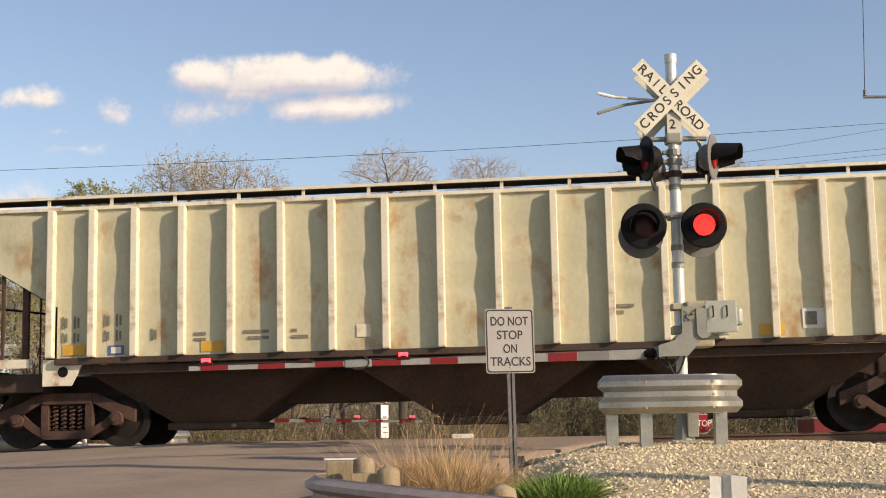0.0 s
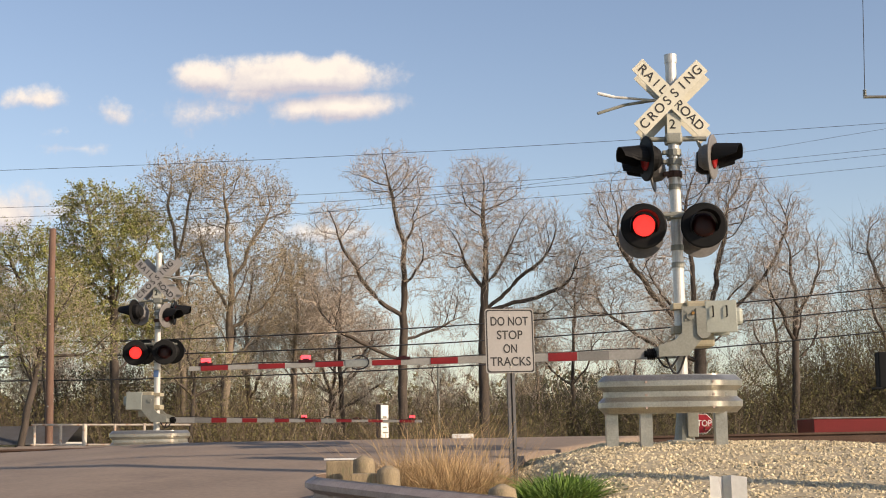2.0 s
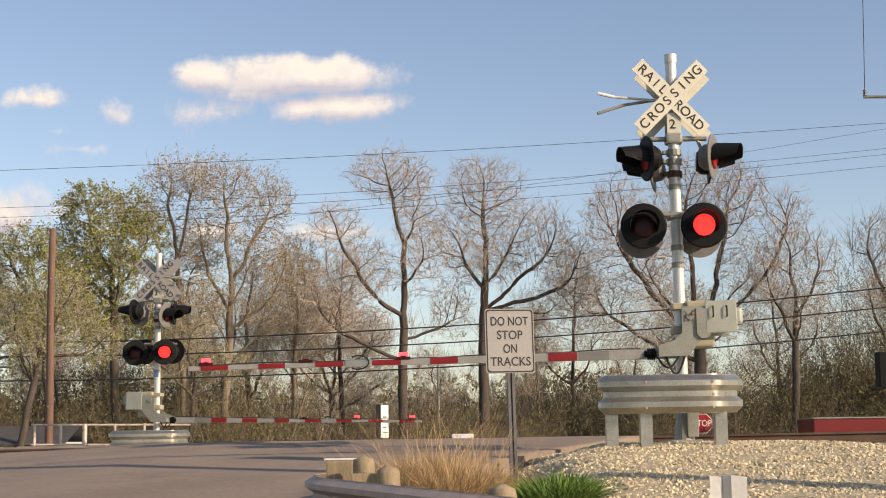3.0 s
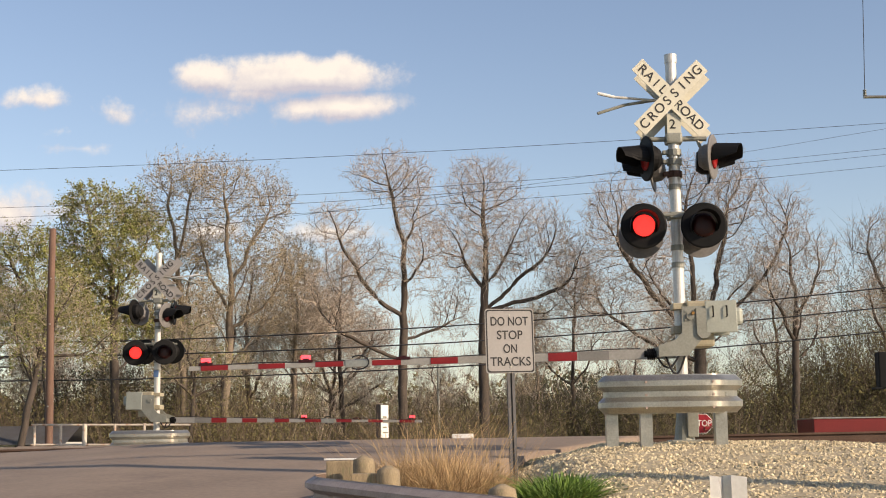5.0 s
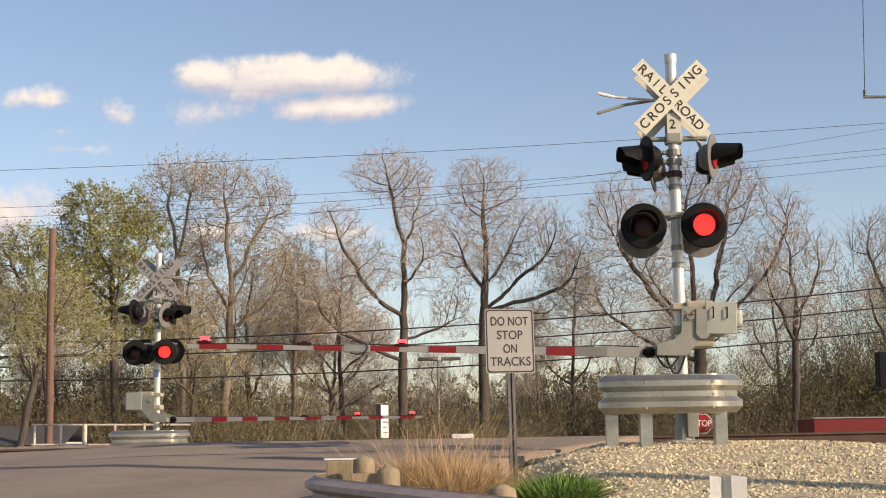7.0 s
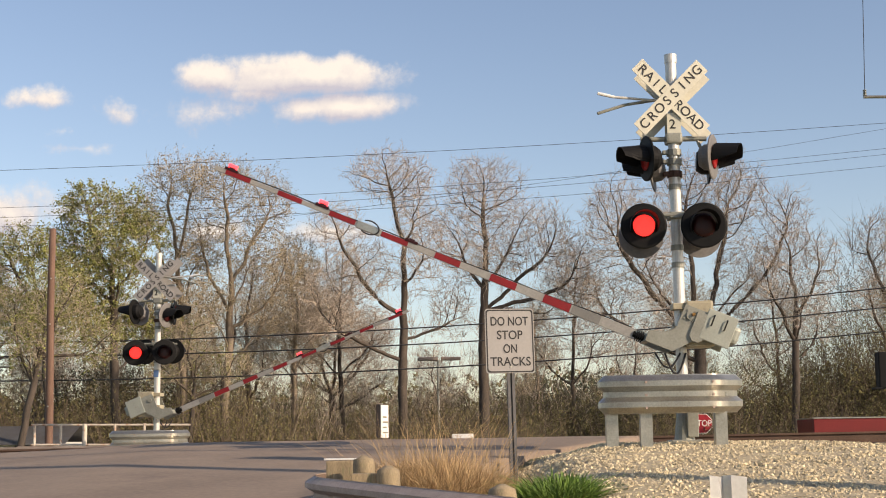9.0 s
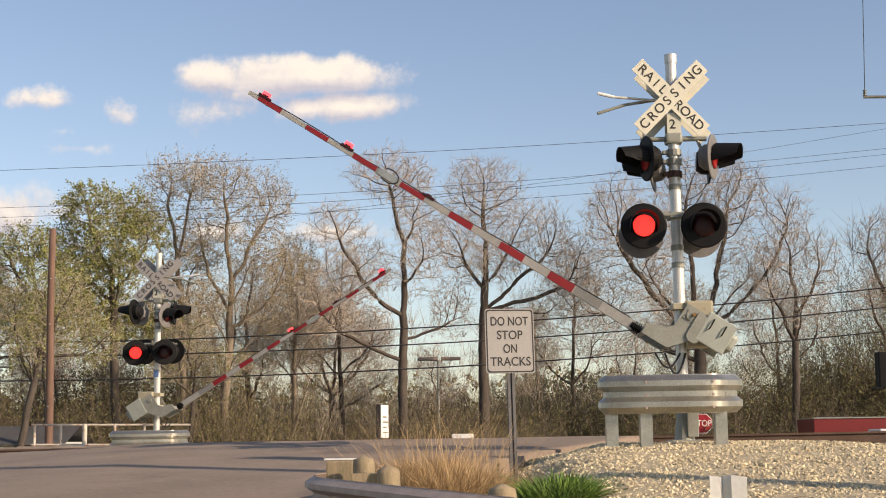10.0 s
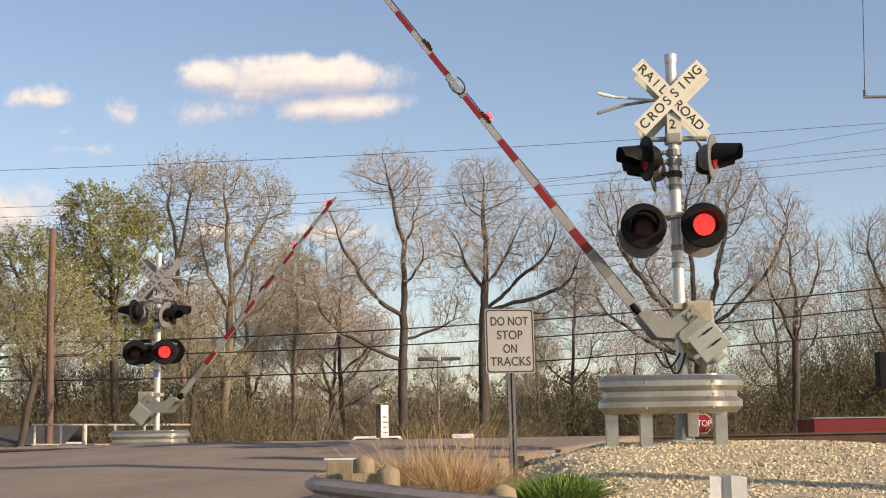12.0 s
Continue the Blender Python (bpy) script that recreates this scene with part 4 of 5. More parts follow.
# trucks
WHEELSETS = []
for sx in (-6.69, 6.69):
    for face in (-1, 1):
        y = face * 1.02
        bm = bmesh.new()
        top = [(-1.14, 0.50, 0.10), (-0.86, 0.60, 0.10), (-0.45, 0.80, 0.085), (0.45, 0.80, 0.085), (0.86, 0.60, 0.10), (1.14, 0.50, 0.10)]
        foot = [(-0.80, 0.50, 0.075), (-0.60, 0.34, 0.075), (-0.36, 0.21, 0.07), (0.36, 0.21, 0.07), (0.60, 0.34, 0.075), (0.80, 0.50, 0.075)]
        for member in (top, foot):
            for (xa, za, wa), (xb, zb, wb) in zip(member, member[1:]):
                extrude(bm, [(sx + xa, za - wa), (sx + xb, zb - wb), (sx + xb, zb + wb), (sx + xa, za + wa)], y - 0.06, y + 0.06)
        for cx in (-0.37, 0.37):
            extrude(bm, [(sx + cx - 0.06, 0.2), (sx + cx + 0.06, 0.2), (sx + cx + 0.06, 0.8), (sx + cx - 0.06, 0.8)], y - 0.07, y + 0.07)
        for bx in (-0.84, 0.84):
            tube(bm, [(sx + bx, y - face * 0.0, 0.457), (sx + bx, y + face * 0.12, 0.457)], [0.13, 0.11], 16)
            tube(bm, [(sx + bx, y + face * 0.12, 0.457), (sx + bx, y + face * 0.15, 0.457)], 0.06, 10)
        box(bm, (sx - 0.42, y - 0.09, 0.70), (sx + 0.42, y + 0.09, 0.88), 0.02)
        part("side_frame", bm, TRUCK_RUST, car, "rusty cast truck side frame")
        for k in range(4):
            bm = bmesh.new()
            px = sx - 0.21 + 0.14 * k
            tube(bm, [(px + 0.045 * math.cos(i * 1.05), y + 0.045 * math.sin(i * 1.05), 0.28 + 0.40 * i / 36) for i in range(37)], 0.017, 5)
            part("spring", bm, TRUCK_RUST, car)
    bm = bmesh.new()
    box(bm, (sx - 0.2, -1.0, 0.62), (sx + 0.2, 1.0, 0.86), 0.03)
    part("bolster", bm, WHEEL_STEEL, car)
    for bx in (-0.84, 0.84):
        bm = bmesh.new()
        for face in (-1, 1):
            o = face * 0.76
            spin(bm, [(0.06, o - 0.06), (0.30, o - 0.03), (0.37, o - 0.06), (0.455, o - 0.065), (0.457, o + 0.05), (0.37, o + 0.06), (0.30, o + 0.02), (0.06, o + 0.06)], 36)
        tube(bm, [(0, -0.95, 0), (0, 0.95, 0)], 0.085, 12)
        ws = part("wheelset", bm, WHEEL_STEEL, car, "dark steel wheel pair", smooth=False)
        WHEELSETS.append((ws, sx + bx))
# lettering as plain bars, reflectors and placards on the near side
def decal(name, x, z, w, h, mat, label="", y=-SIDE - 0.010):
    bm = bmesh.new()
    box(bm, (x, y - 0.004, z), (x + w, y, z + h))
    return part(name, bm, mat, car, label)


for x, z, h in ((-6.60, 1.88, 0.2), (-6.40, 1.88, 0.2), (-6.60, 1.655, 0.17), (-6.40, 1.655, 0.17), (-5.90, 1.90, 0.2), (-5.70, 1.90, 0.2), (-5.90, 1.665, 0.18), (-5.70, 1.665, 0.18), (-5.12, 1.66, 0.19)):
    decal("marking_bar", x, z, 0.035, h, STENCIL)
    decal("marking_bar", x + 0.06, z + 0.02, 0.035, h - 0.04, STENCIL)
for x, z, w in ((-4.42, 1.72, 0.2), (-4.42, 1.63, 0.2), (-3.62, 1.73, 0.42), (-3.54, 1.63, 0.34), (-2.85, 1.73, 0.10), (-2.85, 1.63, 0.28), (2.2, 1.95, 0.3), (2.2, 1.85, 0.14)):
    decal("marking_bar", x, z, w, 0.05, STENCIL)
for x in (-6.58, -4.3, 0.4, 4.35, 6.3):
    decal("reflector", x, 1.46, 0.38, 0.17, YELLOW, "yellow reflective patch")
decal("placard", -5.82, 1.45, 0.26, 0.15, BLUE_PAINT, "small blue placard")
decal("placard_mark", -5.775, 1.475, 0.17, 0.10, POST_PAINT, y=-SIDE - 0.0145)
decal("placard", 5.0, 1.55, 0.45, 0.3, WHITE_PAINT, "pale consolidated stencil panel")
decal("placard_mark", 5.04, 1.60, 0.17, 0.2, STENCIL, y=-SIDE - 0.0145)
decal("stencil_box", -1.8, 1.62, 0.22, 0.2, POST_PAINT, "faint stencilled square")

# ---- poles, wires and things beyond the track ----
def wire(points, r, label="thin black overhead wire", n=5):
    t = thing("overhead_wire", label, "wire", group="overhead wires")
    bm = bmesh.new()
    a, b, sag = Vector(points[0]), Vector(points[1]), points[2]
    pts = [a.lerp(b, k / 24) - Vector((0, 0, sag * 4 * (k / 24) * (1 - k / 24))) for k in range(25)]
    tube(bm, pts, r, n)
    part("strand", bm, CABLE, t)
    return t


def span(y0, xl, zl, y1, xr, zr, sag, r):
    """A wire through two known points, carried on 30 m to either side."""
    a, b = Vector((xl, y0, zl)), Vector((xr, y1, zr))
    d = (b - a)
    up = Vector((0, 0, sag * 8 / 9))
    wire((a - d + up, b + d + up, sag), r)


for zl, zr, r in ((3.72, 5.25, 0.024), (3.25, 4.55, 0.024), (2.39, 3.70, 0.024)):
    span(50, -15.72, zl, 50, 15.7, zr, 3.5, r)
span(30, -9.556, 5.917, 30, 9.653, 6.683, 0.8, 0.005)
for zl, zr, r in ((7.72, 9.25, 0.006), (7.40, 9.06, 0.006), (7.10, 8.68, 0.006), (6.40, 9.9, 0.005)):
    span(45, -14.29, zl, 45, 14.4, zr, 2.4, r)


def wooden_pole(x, y, top, r, label, arms=False):
    p = thing("utility_pole", label, "utility pole", pose(x, y, ground_height(x, y)))
    h = top - ground_height(x, y)
    bm = bmesh.new()
    tube(bm, [(0.02 * math.sin(k), 0, -0.3 + (h + 0.3) * k / 6) for k in range(7)], [r * (1.12 - 0.04 * k) for k in range(7)], 14)
    part("pole", bm, POLE_WOOD, p, smooth=True)
    bm = bmesh.new()
    for z in (h * 0.3, h * 0.62, h * 0.8):
        tube(bm, [(0, -r * 1.2, z), (0, -r * 0.8, z)], 0.02, 6)
    part("bolt", bm, GALVANISED, p)
    return p


wooden_pole(-10.05, 36, 5.58, 0.095, "weathered red-brown wooden utility pole")
wooden_pole(-28.6, 30, 6.1, 0.12, "brown wooden utility pole beside the track")
wooden_pole(28.7, 30, 8.4, 0.12, "brown wooden utility pole at the wood's edge")
wooden_pole(8.7, 9.95, 7.6, 0.16, "tall brown wooden utility pole by the road")

hanger = thing("span_wire_hanger", "thin hanging rod with insulator on a grey bracket arm", "line hardware", pose(9.6, 26, ground_height(9.6, 26)))
z0 = -ground_height(9.6, 26)
bm = bmesh.new()
tube(bm, [(0, 0, -0.2), (0, 0, z0 + 9.0)], [0.11, 0.09], 14)
part("mast", bm, GALVANISED, hanger)
bm = bmesh.new()
tube(bm, [(0, 0, z0 + 6.27), (-1.63, 0, z0 + 6.28)], 0.03, 8)
part("bracket_arm", bm, GALVANISED, hanger)
bm = bmesh.new()
for k in range(4):
    tube(bm, [(-1.6, 0, z0 + 6.31 + 0.03 * k), (-1.6, 0, z0 + 6.325 + 0.03 * k)], 0.035, 10)
part("insulator", bm, MACHINE_GREY, hanger)
bm = bmesh.new()
tube(bm, [(-1.6, 0, z0 + 6.3), (-1.51, 0, z0 + 8.9)], 0.007, 6)
tube(bm, [(-1.51, 0, z0 + 8.9), (0, 0, z0 + 8.95)], 0.012, 6)
part("rod", bm, CABLE, hanger)

# a dark signal head at the wood's edge
head = thing("signal_head", "dark traffic signal head seen from behind on a thin pole", "traffic light", pose(9.33, 30, ground_height(9.33, 30)))
z0 = -ground_height(9.33, 30)
bm = bmesh.new()
tube(bm, [(0.02, 0, -0.2), (0.02, 0, z0 + 1.0)], 0.03, 8)
part("pole", bm, WEATHERED_STEEL, head)
bm = bmesh.new()
box(bm, (-0.16, -0.1, z0 + 0.95), (0.3, 0.2, z0 + 1.72), 0.03)
box(bm, (-0.28, -0.12, z0 + 0.93), (-0.1, 0.1, z0 + 0.97), 0.01)
part("case", bm, BLACK, head)

# pipe railing and sheds
fence = thing("pipe_railing", "rusty white-painted pipe railing", "railing", pose(0, 0, 0), group="")
for x in (-9.82, -9.19, -8.62, -7.9, -7.2):
    bm = bmesh.new()
    tube(bm, [(x, 34, -0.75), (x, 34, 0.52)], 0.032 if x != -8.62 else 0.055, 10)
    part("railing_post", bm, RUSTY_WHITE, fence)
for z in (0.50, 0.03):
    bm = bmesh.new()
    tube(bm, [(-9.9, 34, z + 0.02), (-6.1, 34, z - 0.03)], 0.026, 10)
    part("railing_bar", bm, RUSTY_WHITE, fence)


def shed(x, y, w, d, h, label, roof_mat, wall_mat):
    z = ground_height(x, y)
    s = thing("shed", label, "shed", pose(x, y, z))
    bm = bmesh.new()
    box(bm, (-w / 2, -d / 2, -0.2), (w / 2, d / 2, h), 0.01)
    part("wall", bm, wall_mat, s)
    bm = bmesh.new()
    rid = h + 0.55
    for sgn in (-1, 1):
        v = [bm.verts.new(p) for p in ((-w / 2 - 0.3, sgn * (d / 2 + 0.3), h - 0.08), (w / 2 + 0.3, sgn * (d / 2 + 0.3), h - 0.08), (w / 2 + 0.3, 0, rid), (-w / 2 - 0.3, 0, rid))]
        bm.faces.new(v)
    bmesh.ops.solidify(bm, geom=bm.faces[:], thickness=0.05)
    part("roof", bm, roof_mat, s)
    bm = bmesh.new()
    box(bm, (w * 0.15, -d / 2 - 0.03, 0.0), (w * 0.15 + 0.85, -d / 2 + 0.01, min(1.95, h - 0.1)), 0.01)
    part("door", bm, ROOF_TIN, s)
    return s


shed(-14.6, 48, 4.0, 3.4, 1.75, "low pale shed with a grey tin roof", ROOF_TIN, PALE_WALL)

# signs beyond the track
board = thing("notice_board", "white notice board on a dark post beyond the track", "sign", pose(-1.55, 36, ground_height(-1.55, 36), 0, 0, 60))
z0 = -ground_height(-1.55, 36)
bm = bmesh.new()
box(bm, (-0.17, -0.02, z0 + 0.11), (0.17, 0.0, z0 + 0.93), 0.004)
part("panel", bm, WHITE_PAINT, board)
bm = bmesh.new()
box(bm, (-0.17, 0.004, z0 + 0.11), (0.17, 0.14, z0 + 0.95), 0.01)
tube(bm, [(0, 0.05, -0.2), (0, 0.05, z0 + 0.9)], 0.05, 8)
part("post", bm, TIE_WOOD, board)
for k in range(4):
    bm = bmesh.new()
    box(bm, (-0.10, -0.024, z0 + 0.22 + 0.13 * k), (0.13 - 0.05 * (k % 2), -0.021, z0 + 0.26 + 0.13 * k))
    part("text_bar", bm, STENCIL, board)

stop = thing("stop_sign", "red octagonal stop sign on a steel post", "road sign", pose(9.75, 54, ground_height(9.75, 54)))
z0 = 0.6 - ground_height(9.75, 54)
bm = bmesh.new()
extrude(bm, [(0.40 * math.cos(radians(22.5 + 45 * k)), z0 + 0.40 * math.sin(radians(22.5 + 45 * k))) for k in range(8)], -0.004, 0.0)
part("sign_border", bm, WHITE_PAINT, stop)
bm = bmesh.new()
extrude(bm, [(0.375 * math.cos(radians(22.5 + 45 * k)), z0 + 0.375 * math.sin(radians(22.5 + 45 * k))) for k in range(8)], -0.008, -0.0045)
part("sign_face", bm, STOP_RED, stop)
words("lettering", "STOP", 0.30, pose(0, -0.011, z0) @ Matrix.Diagonal((0.95, 1, 1.15, 1)), WHITE_PAINT, stop)
bm = bmesh.new()
tube(bm, [(0, 0.03, -0.2), (0, 0.03, z0 + 0.35)], 0.03, 8)
part("post", bm, GALVANISED, stop)

lamp_post = thing("car_park_lamp", "thin grey lamp post with two dark flat heads", "street lamp", pose(-0.28, 60, ground_height(-0.28, 60)))
z0 = -ground_height(-0.28, 60)
bm = bmesh.new()
tube(bm, [(0, 0, -0.2), (0, 0, z0 + 3.5)], [0.07, 0.05], 10)
part("pole", bm, GALVANISED, lamp_post)
for sx, x in ((-1, -0.85), (1, 0.12)):
    bm = bmesh.new()
    box(bm, (x, -0.2, z0 + 3.5), (x + 0.85, 0.2, z0 + 3.64), 0.04)
    part("lamp_head", bm, WEATHERED_STEEL, lamp_post)

# red trailer behind the street
trailer = thing("red_trailer", "long low dull-red trailer with a grey top rail", "trailer", pose(12.42, 48, ground_height(12.42, 48) - 0.0))
z0 = -0.08 - ground_height(12.42, 48)
bm = bmesh.new()
box(bm, (0, 0, z0 - 0.10), (9.0, 2.3, z0 + 0.70), 0.02)
part("body", bm, RED_PAINT, trailer)
bm = bmesh.new()
box(bm, (-0.02, -0.03, z0 + 0.70), (9.02, 2.33, z0 + 0.745), 0.01)
box(bm, (-0.02, -0.03, z0 - 0.15), (9.02, 2.33, z0 - 0.10), 0.01)
part("rail", bm, GALVANISED, trailer)
bm = bmesh.new()
box(bm, (0.3, 0.7, 0.55), (8.7, 1.6, z0 - 0.05), 0.02)
part("chassis", bm, BLACK, trailer)
for x in (1.4, 2.6, 7.0, 8.1):
    for y in (0.25, 2.05):
        bm = bmesh.new()
        spin(bm, [(0.2, -0.1), (0.47, -0.12), (0.5, -0.05), (0.5, 0.05), (0.47, 0.12), (0.2, 0.1)], 20, pose(x, y, 0.5))
        part("wheel", bm, RUBBER, trailer)

# low white kerb block near the crest
block = thing("kerb_block", "low whitewashed concrete block", "kerb", pose(0.35, 29, ground_height(0.35, 29) + 0.06))
bm = bmesh.new()
box(bm, (-0.22, -0.1, 0), (0.22, 0.12, 0.40), 0.02)
part("block", bm, WHITE_PAINT, block)

# white car on the street beyond
CAR_GROUND = ground_height(4, 45) + 0.004
passing_car = thing("car", "white saloon car driving on the street beyond", "car", pose(96.0, 45, CAR_GROUND))
bm = bmesh.new()
low = [(-2.3, 0.35), (-2.32, 0.62), (-2.2, 0.74), (-1.15, 0.92), (1.55, 0.95), (2.2, 0.90), (2.3, 0.6), (2.25, 0.35)]
extrude(bm, low, -0.88, 0.88)
bmesh.ops.bevel(bm, geom=bm.edges[:], offset=0.05, segments=2, affect="EDGES")
part("body", bm, CAR_WHITE, passing_car, smooth=False)
bm = bmesh.new()
a = [bm.verts.new(p) for p in ((-1.15, -0.80, 0.9), (1.65, -0.80, 0.93), (1.65, 0.80, 0.93), (-1.15, 0.80, 0.9))]
b = [bm.verts.new(p) for p in ((-0.28, -0.62, 1.40), (0.92, -0.62, 1.40), (0.92, 0.62, 1.40), (-0.28, 0.62, 1.40))]
for i in range(4):
    bm.faces.new((a[i], a[(i + 1) % 4], b[(i + 1) % 4], b[i]))
bmesh.ops.recalc_face_normals(bm, faces=bm.faces[:])
part("window", bm, GLASS_DARK, passing_car, "tinted windows")
bm = bmesh.new()
box(bm, (-0.42, -0.65, 1.385), (1.05, 0.65, 1.46), 0.035)
for y in (-0.66, 0.66):
    tube(bm, [(-1.1, y * 1.2, 0.92), (-0.35, y, 1.41), (0.95, y, 1.42), (1.62, y * 1.2, 0.95)], 0.035, 6)
    tube(bm, [(0.35, y * 1.2, 0.93), (0.33, y, 1.4)], 0.03, 6)
part("roof", bm, CAR_WHITE, passing_car)
for x in (-1.4, 1.35):
    for y in (-0.8, 0.8):
        bm = bmesh.new()
        spin(bm, [(0.19, -0.09), (0.31, -0.1), (0.33, -0.05), (0.33, 0.05), (0.31, 0.1), (0.19, 0.09)], 22, pose(x, y, 0.33))
        tyre = part("wheel", bm, RUBBER, passing_car)
        bm = bmesh.new()
        spin(bm, [(0.03, -0.1), (0.19, -0.085), (0.19, 0.085), (0.03, 0.1)], 16, pose(x, y, 0.33))
        part("rim", bm, GALVANISED, tyre)


# ---- grass, weeds and stones ----
def blades(name, label, centre, radius, count, height, mat, seed, bend_by=0.5, wide=0.006, stalks=0):
    rnd = random.Random(seed)
    verts, faces = [], []
    for i in range(count):
        a, q = rnd.uniform(0, 6.283), rnd.random() ** 0.6
        x, y = centre[0] + radius[0] * q * math.cos(a), centre[1] + radius[1] * q * math.sin(a)
        z = ground_height(x, y)
        h = height * rnd.uniform(0.45, 1.0) * (1.1 - 0.45 * q)
        if i < stalks:
            h = height * rnd.uniform(1.2, 1.75)
        tilt = rnd.gauss(0, 0.40) + 0.35 * q * math.cos(a), rnd.gauss(0, 0.25) + 0.35 * q * math.sin(a)
        turn = rnd.uniform(0, 3.14)
        w = wide * rnd.uniform(0.6, 1.3)
        px, py = math.cos(turn) * w, math.sin(turn) * w
        droop = rnd.uniform(0, bend_by) * (0.4 if i < stalks else 1)
        at = len(verts)
        for k in range(4):
            f = k / 3
            cx = x + tilt[0] * h * f * (1 + droop * f)
            cy = y + tilt[1] * h * f * (1 + droop * f)
            cz = z - 0.02 + h * f * (1 - 0.35 * droop * f)
            s = 1 - 0.75 * f
            verts.append((cx - px * s, cy - py * s, cz))
            verts.append((cx + px * s, cy + py * s, cz))
        for k in range(3):
            b = at + 2 * k
            faces.append((b, b + 1, b + 3, b + 2))
    ob = mesh_of(name, verts, faces, mat)
    return tagged(ob, label, "grass", kind="stuff")


blades("dry_grass", "clump of tall dry golden grass", (-0.02, 13.6), (0.72, 0.7), 9000, 0.54, DRY_GRASS, 5, stalks=260, wide=0.003, bend_by=0.9)
blades("dry_grass", "low tuft of dry golden grass", (0.45, 13.2), (0.45, 0.5), 700, 0.22, DRY_GRASS, 6)
blades("green_weeds", "patch of bright green weeds beside the sign post", (0.98, 12.9), (0.33, 0.5), 3000, 0.36, GREEN_GRASS, 7, bend_by=1.2, wide=0.011)
blades("green_weeds", "small patch of green weeds under dry grass", (0.3, 12.6), (0.22, 0.3), 350, 0.14, GREEN_GRASS, 8, bend_by=1.2, wide=0.010)
blades("green_weeds", "low green weeds on gravel", (1.75, 12.1), (0.3, 0.3), 420, 0.10, GREEN_GRASS, 9, bend_by=1.2, wide=0.010)
blades("green_weeds", "sparse weeds at the track's edge", (6.0, 19.6), (1.2, 0.4), 500, 0.12, GREEN_GRASS, 10, bend_by=1.0, wide=0.010)


def stones(name, label, count, lo, hi, inside, mat, seed):
    rnd = random.Random(seed)
    verts, faces = [], []
    made = 0
    while made < count:
        x, y = rnd.uniform(0.2, 7.6), rnd.uniform(10.5, 21.0)
        if not inside(x, y, rnd):
            continue
        made += 1
        r = rnd.uniform(lo, hi)
        z = ground_height(x, y) + r * rnd.uniform(0.0, 0.5)
        axes = [r * rnd.uniform(0.6, 1.25) for _ in range(3)]
        spinv = Euler((rnd.uniform(0, 6), rnd.uniform(0, 6), rnd.uniform(0, 6))).to_matrix()
        at = len(verts)
        for sx, sy, sz in ((1, 0.2, 0), (-1, -0.1, 0.2), (0.1, 1, 0), (0, -1, 0.15), (0.2, 0.1, 1), (-0.1, 0, -1)):
            v = spinv @ Vector((sx * axes[0], sy * axes[1], sz * axes[2]))
            verts.append((x + v.x, y + v.y, z + v.z))
        for f in ((0, 2, 4), (2, 1, 4), (1, 3, 4), (3, 0, 4), (2, 0, 5), (1, 2, 5), (3, 1, 5), (0, 3, 5)):
            faces.append(tuple(at + k for k in f))
    ob = mesh_of(name, verts, faces, mat)
    return tagged(ob, label, "gravel", kind="stuff")


def on_bank(x, y, rnd):
    e = road_edge(y)
    d = y + TRACK_SLOPE * x
    return x > e + 0.12 + 0.25 * noise.noise((x, y * 1.5, 5)) and d < 20.6 and x > 0.62 * (16.2 - y) * 0.35


stones("gravel", "bank of pale crushed limestone gravel", 42000, 0.010, 0.030, on_bank, GRAVEL, 3)

# the bank under the stones
bank = sheet("gravel_bed", spaced(-0.8, 8.4, 0.2), spaced(10.5, 20.9, 0.2), lambda x, y: ground_height(x, y) + 0.012 + 0.02 * noise.noise((x * 3, y * 3, 2)), GRAVEL,
             keep=lambda x, y: x > road_edge(y) + 0.15 and y + TRACK_SLOPE * x < 20.7 and x > 0.62 * (16.2 - y) * 0.35)
tagged(bank, "bed of fine pale limestone gravel", "ground", kind="structure")


# ---- trees ----


def cones(base, way, length, r):
    """Thin three-sided sticks, from arrays of feet, directions, lengths and radii."""
    o = np.cross(way, np.array([0.31, 0.87, 0.38]))
    o /= np.linalg.norm(o, axis=1)[:, None] + 1e-9
    u = np.cross(way, o)
    r = r[:, None]
    v = np.stack((base + o * r, base + (u * 0.87 - o * 0.5) * r, base - (u * 0.87 + o * 0.5) * r, base + way * length[:, None]), 1).reshape(-1, 3)
    at = 4 * np.arange(len(base))[:, None, None]
    f = at + np.array(((0, 1, 3), (1, 2, 3), (2, 0, 3)))[None]
    return v, f.reshape(-1, 3)


def unit(rng, n):
    d = rng.normal(size=(n, 3))
    return d / np.linalg.norm(d, axis=1)[:, None]


def grow_tree(seed, trunk_r, top, lobes, leaf=0, leaf_size=0.05, twigs=3, density=260.0, gnarl=0.16):
    """A trunk, a heavy limb into each lobe of the crown, branches that spread through the lobes' room, twigs and small leaves.
    top: (x, z) of the trunk's end; lobes: (x, z, half width, half height, height at which the limb leaves the trunk)."""
    rng = np.random.default_rng(seed)
    step = 0.23
    pos, parent = [np.array([0.0, 0.0, -0.3])], [-1]

    def lead(start, points):
        """Nodes along a curve of points, with knees."""
        last = start
        shift = rng.uniform(0, 50)
        total = sum(np.linalg.norm(b - a) for a, b in zip(points, points[1:]))
        count = max(2, int(total / step))
        for k in range(1, count + 1):
            t = k / count
            if len(points) == 3:
                q = points[0] * (1 - t) ** 2 + 2 * points[1] * t * (1 - t) + points[2] * t * t
            else:
                q = points[0] * (1 - t) + points[1] * t
            amp = gnarl * min(1.0, 4 * t) * (1 if len(points) == 3 else 0.5)
